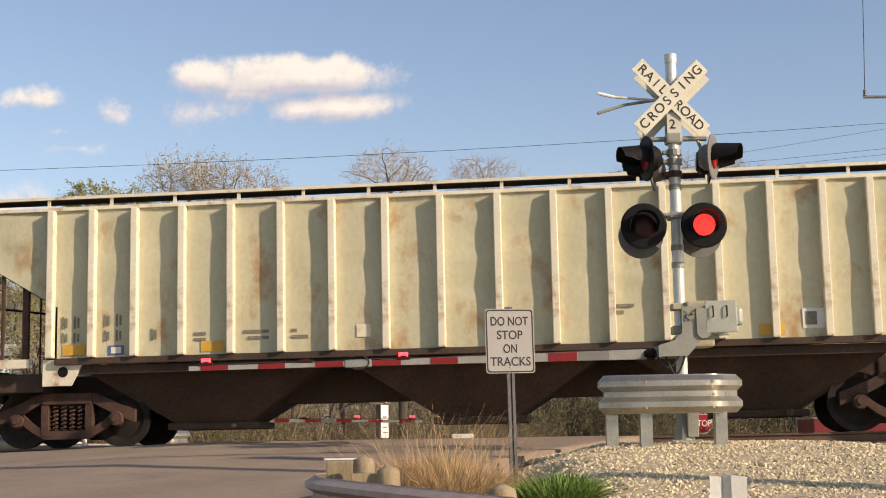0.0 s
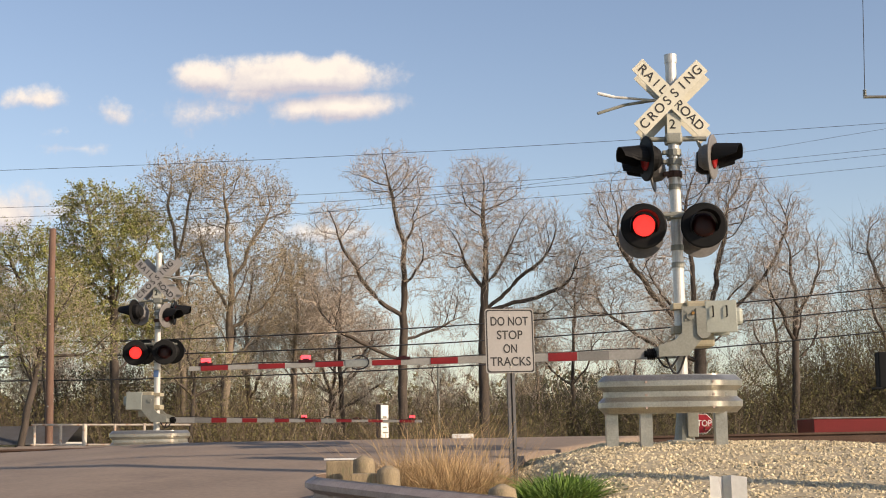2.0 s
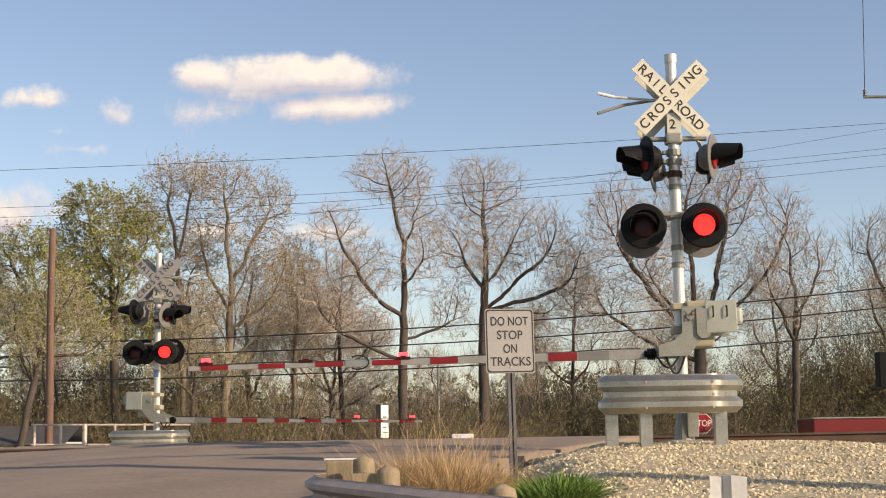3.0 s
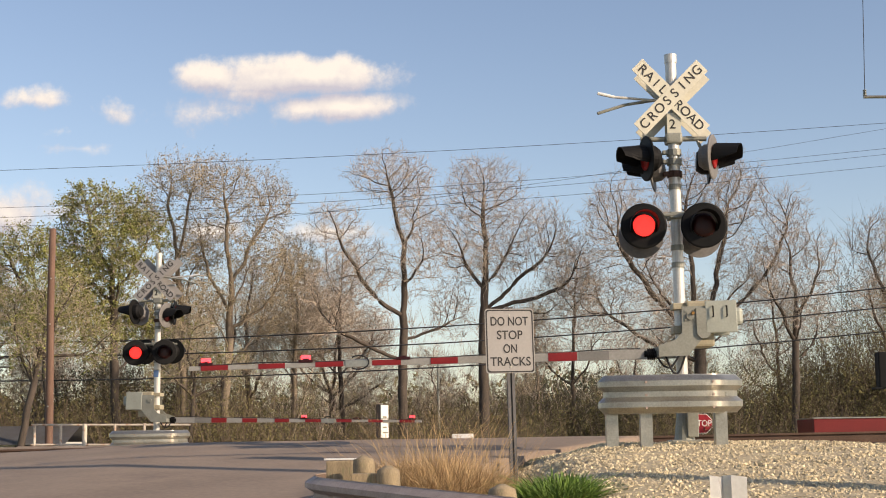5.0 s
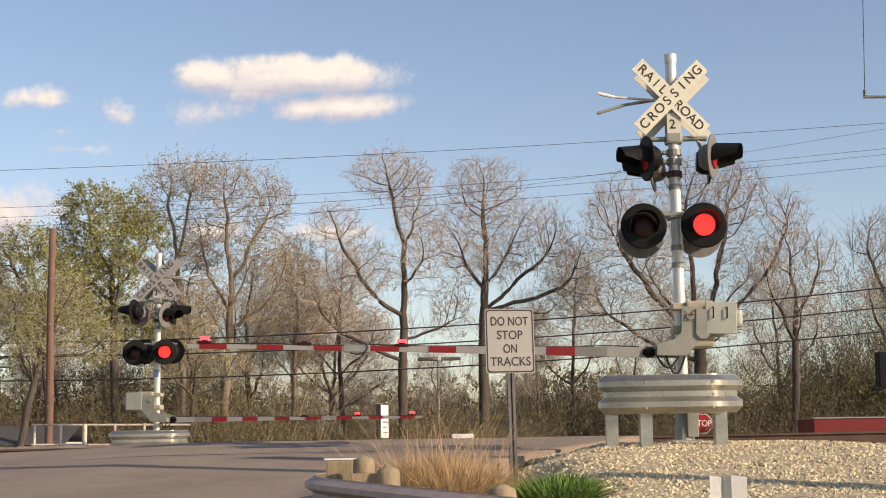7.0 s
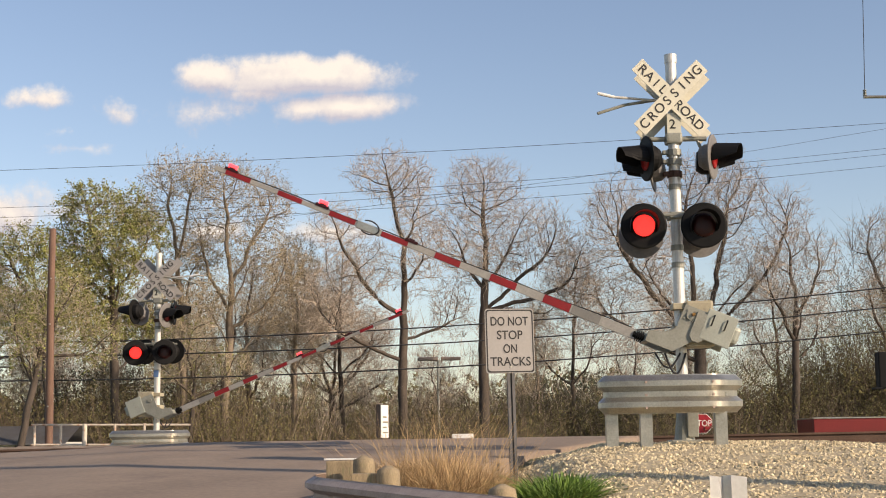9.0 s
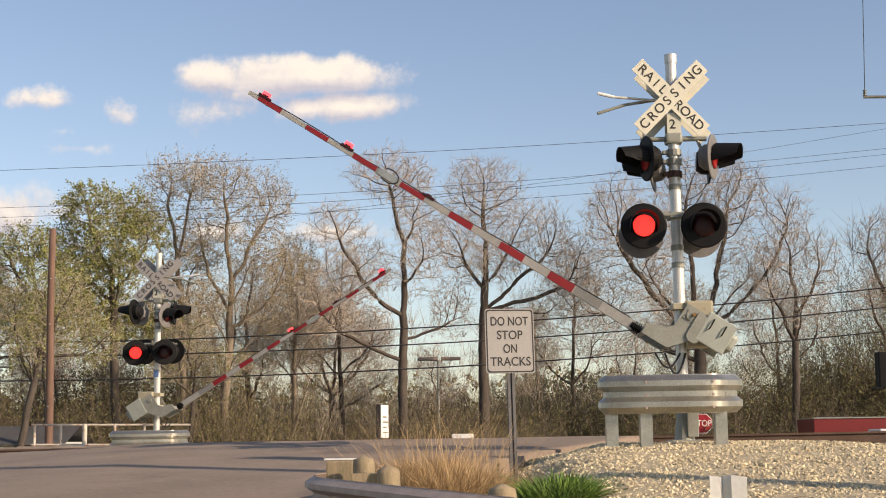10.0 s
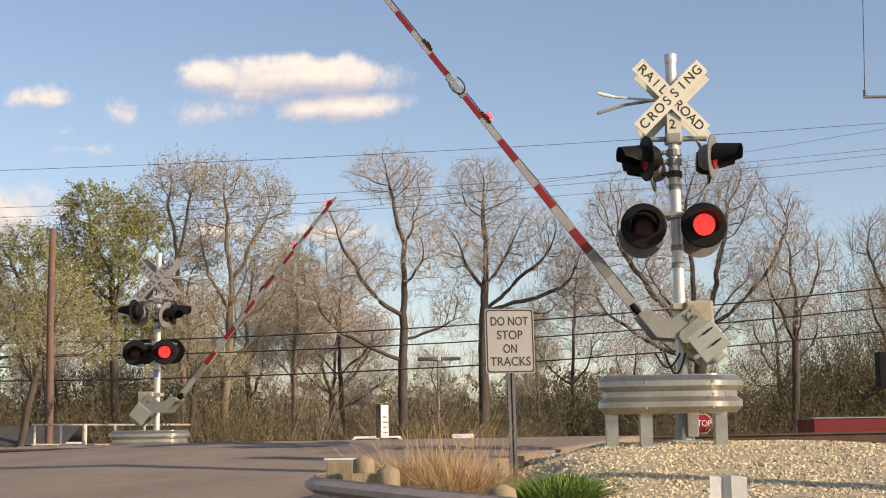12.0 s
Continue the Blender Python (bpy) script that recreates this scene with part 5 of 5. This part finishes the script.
            wob = noise.noise_vector((shift, k * step * 0.9, seed)) + 0.5 * noise.noise_vector((shift, k * step * 2.2, seed + 9))
            pos.append(q + amp * np.array(wob))
            parent.append(last)
            last = len(pos) - 1
        return last

    lead(0, [pos[0], np.array([top[0], rng.normal(0, 0.2), top[1]])])
    trunk = list(range(len(pos)))
    hopes = []
    for x, z, rx, rz, fork in lobes:
        y = rng.uniform(-0.9, 0.9)
        ry = (rx + rz) / 2
        c = np.array([x, y, z])
        start = min(trunk, key=lambda k: abs(pos[k][2] - min(fork, top[1])))
        a = pos[start]
        goal = c - np.array([0, 0, 0.35 * rz])
        reach = goal - a
        mid = a + reach * np.array([rng.uniform(0.45, 0.75), 0.6, rng.uniform(0.25, 0.5)])
        lead(start, [a, mid, goal])
        n = int(density * rx * ry * rz) + 40
        d = unit(rng, n) * (rng.random(n) ** 0.42)[:, None]
        d *= (1 + 0.28 * np.array([noise.noise(v * 2.4 + np.array([seed, z, 0])) for v in d]))[:, None]
        hopes.append(c + d * np.array([rx, ry, rz]) * 1.02)
    hopes = np.concatenate(hopes)
    best, near = np.full(len(hopes), 1e9), np.zeros(len(hopes), int)
    fresh = list(range(len(pos)))
    kids = {}
    for _ in range(40):
        pts = np.array([pos[k] for k in fresh])
        d = np.sqrt(np.maximum((hopes ** 2).sum(1)[:, None] + (pts ** 2).sum(1)[None] - 2 * hopes @ pts.T, 0))
        k = d.argmin(1)
        dk = d[np.arange(len(hopes)), k]
        better = dk < best
        best[better], near[better] = dk[better], np.array(fresh)[k[better]]
        keep = best > 0.25
        hopes, best, near = hopes[keep], best[keep], near[keep]
        if not len(hopes):
            break
        who, slot = np.unique(near, return_inverse=True)
        pull = np.zeros((len(who), 3))
        np.add.at(pull, slot, (hopes - np.array([pos[i] for i in who])[slot]) / best[:, None])
        fresh = []
        for i, v in zip(who, pull):
            if kids.get(i, 0) > 2:
                continue
            kids[i] = kids.get(i, 0) + 1
            ahead = pos[i] - pos[parent[i]] if i else np.array([0, 0, 1.0])
            v = v / (np.linalg.norm(v) + 1e-9) + 0.55 * ahead / (np.linalg.norm(ahead) + 1e-9) + rng.normal(0, 0.2, 3) + np.array([0, 0, 0.16])
            fresh.append(len(pos))
            pos.append(pos[i] + v / np.linalg.norm(v) * step)
            parent.append(i)
        if not fresh:
            break
    # thickness: what a branch carries decides it
    n = len(pos)
    children = [[] for _ in range(n)]
    for i in range(1, n):
        children[parent[i]].append(i)
    tips = sum(1 for c in children if not c)
    fine = 0.0075
    power = math.log(max(tips, 3)) / math.log(trunk_r / fine)
    load = [0.0] * n
    for i in reversed(range(n)):
        if not children[i]:
            load[i] = 1.0
        if i:
            load[parent[i]] += load[i]
    radius = [fine * v ** (1 / power) for v in load]
    radius[0] *= 1.25
    wood_v, wood_f, thin_v, thin_f = [], [], [], []
    stack = [(0, None)]
    while stack:
        i, root = stack.pop()
        chain = [i] if root is None else [root, i]
        while children[chain[-1]]:
            kid = max(children[chain[-1]], key=lambda c: load[c])
            stack.extend((c, chain[-1]) for c in children[chain[-1]] if c != kid)
            chain.append(kid)
        rr = [radius[k] for k in chain]
        if root is not None:
            rr[0] = min(rr[0], rr[1] * 1.3)
        if len(chain) < 2:
            continue
        sides = 8 if rr[0] > 0.09 else 5 if rr[0] > 0.03 else 3
        last = None
        verts, faces = (wood_v, wood_f) if rr[0] > 0.026 else (thin_v, thin_f)
        for j, k in enumerate(chain):
            d = Vector(pos[chain[min(j + 1, len(chain) - 1)]] - pos[chain[max(j - 1, 0)]]).normalized()
            side = d.orthogonal().normalized()
            up = d.cross(side)
            at = len(verts)
            p = Vector(pos[k])
            for q in range(sides):
                a = 6.28319 * q / sides
                verts.append(p + (side * math.cos(a) + up * math.sin(a)) * rr[j])
            if last is not None:
                for q in range(sides):
                    faces.append((last + q, last + (q + 1) % sides, at + (q + 1) % sides, at + q))
            last = at
    # twigs on the fine branches
    thin = np.array([i for i in range(1, n) if radius[i] < 0.02])
    P = np.array(pos)
    heading = P[thin] - P[np.array(parent)[thin]]
    heading /= np.linalg.norm(heading, axis=1)[:, None] + 1e-9
    base, along_it = np.repeat(P[thin], twigs, 0), np.repeat(heading, twigs, 0)
    base = base - along_it * (rng.random(len(base)) * step)[:, None]
    way = along_it * 0.8 + unit(rng, len(base)) * 0.85 + np.array([0, 0, 0.22])
    way /= np.linalg.norm(way, axis=1)[:, None]
    length = rng.uniform(0.22, 0.62, len(base))
    v1, f1 = cones(base, way, length, np.full(len(base), 0.0058))
    more = np.repeat(np.arange(len(base)), 2)
    b2 = base[more] + way[more] * (length[more] * rng.uniform(0.25, 0.85, len(more)))[:, None]
    w2 = way[more] * 0.9 + unit(rng, len(more)) * 0.75 + np.array([0, 0, 0.15])
    w2 /= np.linalg.norm(w2, axis=1)[:, None]
    v2, f2 = cones(b2, w2, rng.uniform(0.14, 0.36, len(more)), np.full(len(more), 0.0048))
    more_f = np.concatenate((f1, f2 + len(v1))) + len(thin_v)
    twig = ([tuple(v) for v in thin_v] + np.concatenate((v1, v2)).tolist(), thin_f + more_f.tolist())
    leaves = ([], [])
    if leaf:
        # leaves gather in sprays: some twigs carry many, others none
        count = rng.poisson(leaf * np.clip(rng.gamma(0.8, 1.25, len(base)), 0, 4))
        who = np.repeat(np.arange(len(base)), count)
        q = base[who] + way[who] * (length[who] * rng.uniform(0.2, 1.1, len(who)))[:, None] + rng.normal(0, 0.06, (len(who), 3))
        a = unit(rng, len(who))
        b = np.cross(a, unit(rng, len(who)))
        b /= np.linalg.norm(b, axis=1)[:, None] + 1e-9
        s = (leaf_size * rng.uniform(0.55, 1.35, len(who)))[:, None]
        lv = np.stack((q - a * s, q + b * s * 0.5, q + a * s, q - b * s * 0.5), 1).reshape(-1, 3)
        leaves = (lv.tolist(), (4 * np.arange(len(who))[:, None] + np.arange(4)[None]).tolist())
    return (wood_v, wood_f), twig, leaves


def tree(name, label, m, bark, twig_mat, leaf_mat=None, **how):
    t = thing(name, label, "tree", m, group="trees behind the crossing")
    wood, twig, leaves = grow_tree(**how)
    mesh_of("trunk", *wood, bark, t, smooth=True)
    crown = mesh_of("crown", *twig, twig_mat, t)
    if leaf_mat and leaves[0]:
        mesh_of("foliage", *leaves, leaf_mat, t)
    return t


def base_at(x, y, turn=0, scale=1.0):
    return pose(x, y, ground_height(x, y)) @ pose(0, 0, 0, 0, 0, turn) @ Matrix.Scale(scale, 4)


tree("bare_tree", "tall bare hardwood with a narrow crown and forked dark trunk", base_at(-1.77, 58), BARK, TWIG, seed=201, trunk_r=0.19, top=(0.15, 9.52), lobes=((-0.41, 12.34, 1.83, 1.08, 9.52), (0.57, 11.06, 1.03, 1.55, 9.52), (-2.59, 10.15, 1.22, 0.94, 6.46), (-3.14, 6.86, 1.45, 1.45, 4.60), (-1.38, 8.36, 1.29, 1.41, 6.46), (2.10, 6.78, 0.94, 1.29, 5.53), (0.85, 9.27, 1.05, 1.64, 7.87)))
tree("bare_tree", "tall bare hardwood with a dense rounded twiggy crown", base_at(1.57, 58), BARK, TWIG, seed=202, trunk_r=0.21, top=(0.15, 8.29), lobes=((0.16, 11.73, 1.69, 1.45, 8.52), (-0.72, 9.72, 1.45, 1.45, 7.58), (1.16, 9.93, 1.22, 1.64, 7.82), (0.09, 8.76, 1.76, 1.29, 6.88), (2.68, 9.43, 1.05, 1.76, 6.76), (3.71, 8.47, 1.17, 1.64, 6.65), (2.61, 6.84, 1.29, 0.94, 6.41)))
tree("bare_tree", "wide bare tree with heavy crooked dark limbs", base_at(10.11, 57), BARK, TWIG, seed=203, trunk_r=0.25, top=(0.21, 5.51), lobes=((-3.15, 9.95, 1.27, 1.96, 5.28), (-1.69, 8.76, 1.38, 2.53, 5.28), (1.63, 11.16, 1.73, 1.84, 6.65), (3.90, 10.19, 0.97, 1.20, 7.57), (2.31, 8.24, 1.38, 1.38, 6.19), (-3.47, 6.94, 1.38, 1.38, 4.37), (-1.57, 5.65, 2.07, 1.04, 4.37), (-0.09, 11.54, 1.15, 1.38, 6.19), (1.42, 6.18, 1.38, 1.15, 4.82)))
tree("bare_tree", "bare tree with a dark trunk forking low", base_at(13.66, 56), BARK, TWIG, seed=204, trunk_r=0.15, top=(0.41, 6.95), lobes=((0.16, 8.77, 1.09, 1.24, 6.50), (1.15, 8.19, 0.95, 1.24, 6.05), (-0.71, 7.19, 1.09, 1.24, 5.15), (1.37, 6.03, 1.13, 1.02, 4.26), (0.39, 6.50, 1.13, 1.13, 5.15)))
tree("bare_tree", "bare tree with pale twigs beside the wood's edge", base_at(18.10, 57), BARK, TWIG, seed=205, trunk_r=0.18, top=(0.08, 6.54), lobes=((-0.46, 9.09, 0.97, 1.27, 6.08), (0.70, 9.31, 1.38, 1.61, 6.08), (-1.04, 7.02, 0.92, 1.15, 4.71), (0.56, 6.99, 1.38, 1.38, 5.16)))
tree("bare_tree", "slender bare tree leaning over its neighbours", base_at(5.53, 63), BARK, TWIG, seed=206, trunk_r=0.09, top=(0.27, 6.81), lobes=((0.44, 8.34, 1.40, 1.78, 5.80), (-1.15, 5.57, 1.27, 1.27, 3.79), (1.12, 5.79, 1.27, 1.27, 3.79)))
tree("bare_tree", "slim bare tree with thin pale twigs", base_at(-4.47, 63), BARK, TWIG, seed=207, trunk_r=0.10, top=(-0.23, 6.96), lobes=((-0.22, 8.49, 1.27, 2.04, 5.95), (1.03, 6.19, 1.27, 1.27, 4.44), (-1.24, 5.97, 1.27, 1.53, 4.44)))
tree("budding_tree", "tall tree hazed with reddish-brown spring buds", base_at(-8.97, 57), BARK_LIGHT, TWIG_RED, BUD, seed=208, trunk_r=0.17, top=(0.37, 7.85), twigs=2, leaf=4.2, leaf_size=0.036, lobes=((0.11, 11.70, 1.43, 1.20, 8.55), (1.74, 11.09, 1.15, 1.38, 8.32), (1.16, 9.23, 1.43, 1.38, 6.47), (-1.03, 9.73, 1.20, 1.38, 6.47), (2.43, 8.51, 1.04, 1.38, 6.02), (1.75, 6.68, 1.38, 1.15, 4.65), (-0.31, 6.94, 1.38, 1.15, 5.10)))
tree("budding_tree", "many-stemmed tree hazed with reddish-brown spring buds", base_at(-10.44, 58), BARK_LIGHT, TWIG_RED, BUD, seed=209, trunk_r=0.15, top=(-0.55, 9.42), twigs=2, leaf=4.2, leaf_size=0.036, lobes=((-1.06, 12.53, 1.12, 1.05, 9.41), (0.12, 12.39, 1.05, 1.17, 9.17), (-1.63, 10.86, 1.17, 1.05, 7.99), (-0.20, 9.18, 1.41, 1.29, 6.59), (-1.34, 7.07, 1.41, 1.41, 5.19)))
tree("budding_tree", "slim tree with brownish opening buds", base_at(-6.46, 61), BARK_LIGHT, TWIG_RED, BUD, seed=210, trunk_r=0.10, top=(-0.00, 6.81), leaf=1.4, leaf_size=0.034, lobes=((0.15, 8.28, 1.04, 2.22, 5.83), (0.56, 6.06, 1.11, 1.48, 4.36), (-0.78, 5.59, 1.11, 1.23, 3.88)))
tree("green_tree", "broad tree in fresh olive-green spring leaf", base_at(-12.82, 56), BARK, TWIG_RED, LEAF, seed=211, trunk_r=0.18, top=(-0.40, 8.94), twigs=2, leaf=11, leaf_size=0.05, lobes=((-1.23, 11.02, 1.31, 1.02, 8.48), (-0.09, 10.89, 1.02, 1.09, 8.71), (-1.99, 9.42, 1.36, 1.24, 7.34), (0.06, 8.93, 1.36, 1.36, 6.89), (-1.27, 7.13, 1.58, 1.36, 5.09), (1.06, 10.06, 0.72, 0.91, 7.80), (0.55, 6.20, 1.24, 1.24, 4.64)))
tree("green_tree", "tree in thin olive-green spring leaf at the wood's edge", base_at(-14.97, 54), BARK, TWIG_RED, LEAF, seed=212, trunk_r=0.14, top=(-0.36, 7.60), twigs=2, leaf=10, leaf_size=0.05, lobes=((-0.83, 8.92, 1.20, 1.09, 6.72), (-1.71, 9.16, 0.98, 0.98, 6.29), (0.29, 7.59, 1.09, 1.31, 5.85), (-1.21, 6.74, 1.31, 1.20, 4.98), (-2.99, 8.08, 1.31, 1.75, 5.42)))
tree("green_tree", "leaning tree in olive-green spring leaf near a shed", base_at(-14.13, 46), BARK, TWIG_RED, LEAF, seed=213, trunk_r=0.12, top=(1.01, 4.97), leaf=3.4, leaf_size=0.045, lobes=((1.63, 6.25, 1.12, 0.93, 4.80), (0.74, 4.97, 1.12, 0.93, 3.69), (2.40, 4.95, 1.12, 0.84, 4.43), (-0.03, 5.91, 0.93, 1.12, 3.69)))
tree("green_tree", "small tree in olive-green leaf under taller trees", base_at(-9.83, 54), BARK, TWIG_RED, LEAF, seed=214, trunk_r=0.09, top=(0.29, 4.91), leaf=1.2, leaf_size=0.045, lobes=((0.28, 5.34, 1.09, 0.98, 3.62), (1.48, 4.46, 0.98, 0.87, 3.19), (-0.68, 4.49, 0.98, 0.98, 3.19)))


def brush(name, label, spots, seed, twig_mat, leaf_mat, leaves, height=2.6, twigs=26, leaf_size=0.07, side=2):
    """A thicket of thin upright stems with small leaves."""
    rnd = random.Random(seed)
    tv, tf, lv, lf = [], [], [], []
    for (x, y, r) in spots:
        for _ in range(twigs):
            px, py = x + rnd.gauss(0, r), y + rnd.gauss(0, 0.8)
            p = Vector((px, py, ground_height(px, py) - 0.1))
            d = Vector((rnd.gauss(0, 0.3), rnd.gauss(0, 0.3), 1)).normalized()
            h = height * rnd.uniform(0.4, 1.15)
            last, rr = None, rnd.uniform(0.012, 0.03)
            for k in range(5):
                at = len(tv)
                w = rr * (1 - 0.18 * k)
                tv.extend((p + Vector((w, 0, 0)), p + Vector((-w * 0.5, w, 0)), p + Vector((-w * 0.5, -w, 0))))
                if last is not None:
                    for j in range(3):
                        tf.append((last + j, last + (j + 1) % 3, at + (j + 1) % 3, at + j))
                last = at
                for _k in range(leaves):
                    q = p + Vector((rnd.gauss(0, 0.25), rnd.gauss(0, 0.25), rnd.gauss(0, 0.25)))
                    a = Vector((rnd.gauss(0, 1), rnd.gauss(0, 1), rnd.gauss(0, 1))).normalized()
                    b = a.orthogonal().normalized()
                    s = leaf_size * rnd.uniform(0.5, 1.4)
                    n0 = len(lv)
                    lv.extend((q - a * s - b * s * 0.3, q + b * s * 0.75, q + a * s - b * s * 0.3))
                    lf.append((n0, n0 + 1, n0 + 2))
                d = (d + Vector((rnd.gauss(0, 0.22), rnd.gauss(0, 0.22), 0.02))).normalized()
                p = p + d * (h / 4)
                if k >= 1:
                    for _k in range(side):
                        e = (d + Vector((rnd.gauss(0, 0.7), rnd.gauss(0, 0.7), rnd.gauss(0, 0.4)))).normalized()
                        q = p + e * h * rnd.uniform(0.15, 0.32)
                        n0 = len(tv)
                        w = 0.007
                        tv.extend((p + Vector((w, 0, 0)), p + Vector((-w, w, 0)), p + Vector((0, -w, 0)), q))
                        tf.extend(((n0, n0 + 1, n0 + 3), (n0 + 1, n0 + 2, n0 + 3), (n0 + 2, n0, n0 + 3)))
    t = thing(name, label, "bushes", kind="stuff")
    mesh_of("stems", tv, tf, twig_mat, t)
    if lv:
        mesh_of("leaves", lv, lf, leaf_mat, t)
    return t


rnd = random.Random(77)
brush("undergrowth", "brown leafless undergrowth along the wood's edge", [(rnd.uniform(-21, 21), rnd.uniform(54, 62), 0.9) for _ in range(120)], 1, STEM, BRUSH_LEAF, 6, 2.5, 26, 0.04)
brush("undergrowth", "olive-green evergreen thicket at the wood's edge", [(rnd.uniform(9.5, 21), rnd.uniform(57, 63), 0.9) for _ in range(46)], 2, STEM, BRUSH_LEAF, 22, 4.0, 24, 0.05)
brush("undergrowth", "tall olive thicket among bare trees", [(rnd.uniform(16.0, 22), rnd.uniform(58, 64), 0.9) for _ in range(26)], 4, STEM, BRUSH_LEAF, 34, 7.0, 24, 0.045)
brush("undergrowth", "green-brown thicket under spring trees", [(rnd.uniform(-21, -7), rnd.uniform(53, 62), 0.9) for _ in range(36)], 3, STEM, BRUSH_LEAF, 14, 4.2, 22, 0.042)
brush("undergrowth", "dense low bushes of dull olive leaves", [(rnd.uniform(1.5, 9), rnd.uniform(60, 66), 0.9) for _ in range(26)], 5, STEM, BRUSH_LEAF, 26, 3.0, 22, 0.05)
brush("undergrowth", "dark distant evergreens showing between bare trunks", [(rnd.uniform(5.5, 9.0), rnd.uniform(84, 90), 0.8) for _ in range(14)], 8, STEM, PINE_LEAF, 30, 5.2, 12, 0.12)
# dark mass added behind the spring trees to give the wood its shadowed depth
brush("undergrowth", "added dark leaf mass standing in for shade under spring trees", [(rnd.uniform(-22, -10.5), rnd.uniform(62, 68), 0.9) for _ in range(28)], 13, STEM, PINE_LEAF, 26, 5.6, 20, 0.06)
brush("far_woods", "distant brown winter woods beyond a field", [(rnd.uniform(-60, 60), rnd.uniform(110, 140), 3.0) for _ in range(90)], 6, STEM, BRUSH_LEAF, 9, 6.5, 20, 0.24)

brush("undergrowth", "tangle of brown brush deeper in the wood", [(rnd.uniform(-17, 10), rnd.uniform(66, 72), 0.9) for _ in range(64)], 9, STEM, BRUSH_LEAF, 7, 3.2, 22, 0.06)

brush("saplings", "slender bare saplings crowding between larger trees", [(rnd.uniform(-18, 10), rnd.uniform(61, 76), 0.9) for _ in range(44)], 12, TWIG, BRUSH_LEAF, 0, 6.2, 11, side=8)

# more bare trees deeper in the wood
wood = [o for o in scene.objects if o.parent is None and o.name.startswith(("bare_tree", "budding_tree"))]
for i, (x, y, turn, scale) in enumerate(((-7.6, 72, 40, 0.85), (-10.4, 66, 15, 0.8), (13.0, 74, 150, 0.75), (17.0, 72, 20, 0.7), (-12.8, 70, 260, 0.9), (-18.5, 68, 75, 0.85), (-15.5, 64, 130, 0.8), (-5.2, 67, 200, 0.66), (-0.2, 70, 80, 0.6), (4.6, 68, 300, 0.58), (-20.5, 62, 10, 0.8), (9.0, 70, 20, 0.6), (-11.8, 62, 330, 0.7), (-8.6, 63, 95, 0.72), (-17.2, 60, 215, 0.7))):
    source = wood[(i * 3 + 1) % len(wood)]
    made = copy_thing(source, base_at(x, y, turn, scale))
    made["label"] = "bare tree standing deeper in the wood"


# ---- everything that moves ----
def rise(points):
    return lambda t: float(np.interp(t, [p[0] for p in points], [p[1] for p in points]))


FLASH = (0.55, 1.25, 1.86, 2.56, 3.24, 3.91, 4.58, 5.25, 5.94, 6.55, 7.26, 7.94, 8.62, 9.35, 9.95, 10.64, 11.34, 11.95)


def motions():
    # the train leaves along the track
    def train(t):
        p = along(CAR_MIDDLE + 12.87 * t, 0, 0)
        return pose(*p, 0, -0.33, TRACK_TURN)
    walk(car, [(t / 5, train(t / 5)) for t in range(61)])
    for ws, x in WHEELSETS:
        walk(ws, [(k / 30, pose(x, 0, 0.457, 0, math.degrees(12.87 * k / 30 / 0.457), 0)) for k in range(0, 361)])
    # the gates rise
    near = ((0, -1.0), (6.85, -1.0), (6.95, 0.8), (7.1, 3.2), (7.2, 4.3), (8.8, 20.8), (9.5, 27.5), (10.5, 37.5), (11.4, 46.7), (12.0, 52.8))
    far = ((0, -1.25), (6.9, -1.25), (7.0, -0.4), (7.2, 2.2), (8.8, 19.6), (9.5, 26.3), (10.5, 35.6), (11.4, 44.6), (12.0, 50.5))
    times = [0.0, 3.0, 6.8] + [6.8 + 0.1 * k for k in range(1, 53)]
    for key, table in (("near", near), ("far", far)):
        f = rise(table)
        walk(ARMS[key], [(t, pose(0.081, 0, 1.566, 0, f(t), 0)) for t in times])
    # the lamps flash in turn: a burning disc stands before its lens, a dark one rests behind it
    for (key, place, which), lamp in LAMPS.items():
        if which == "tip":
            continue
        out, back = (pose(0, -0.042, 0), pose(0, 0.05, 0)) if place != "arm" else (pose(0, 0, 0), pose(0, 0, -0.062))
        burning = which == "B"
        rows = [(0.0, out if burning else back)]
        for t in FLASH:
            k = round(t * FPS)
            rows.append((k / FPS, out if burning else back))
            burning = not burning
            rows.append(((k + 1) / FPS, out if burning else back))
        rows.append((12.0, out if burning else back))
        walk(lamp, rows)
    # a car passes on the street beyond, the clouds drift
    walk(passing_car, [(t / 2, pose(9.85 - 8.2 * (t / 2 - 10.5), 45.0, CAR_GROUND)) for t in range(25)])
    walk(clouds, [(t, pose(-4.0 + 0.65 * t, 1500, 0.0)) for t in range(13)])


motions()
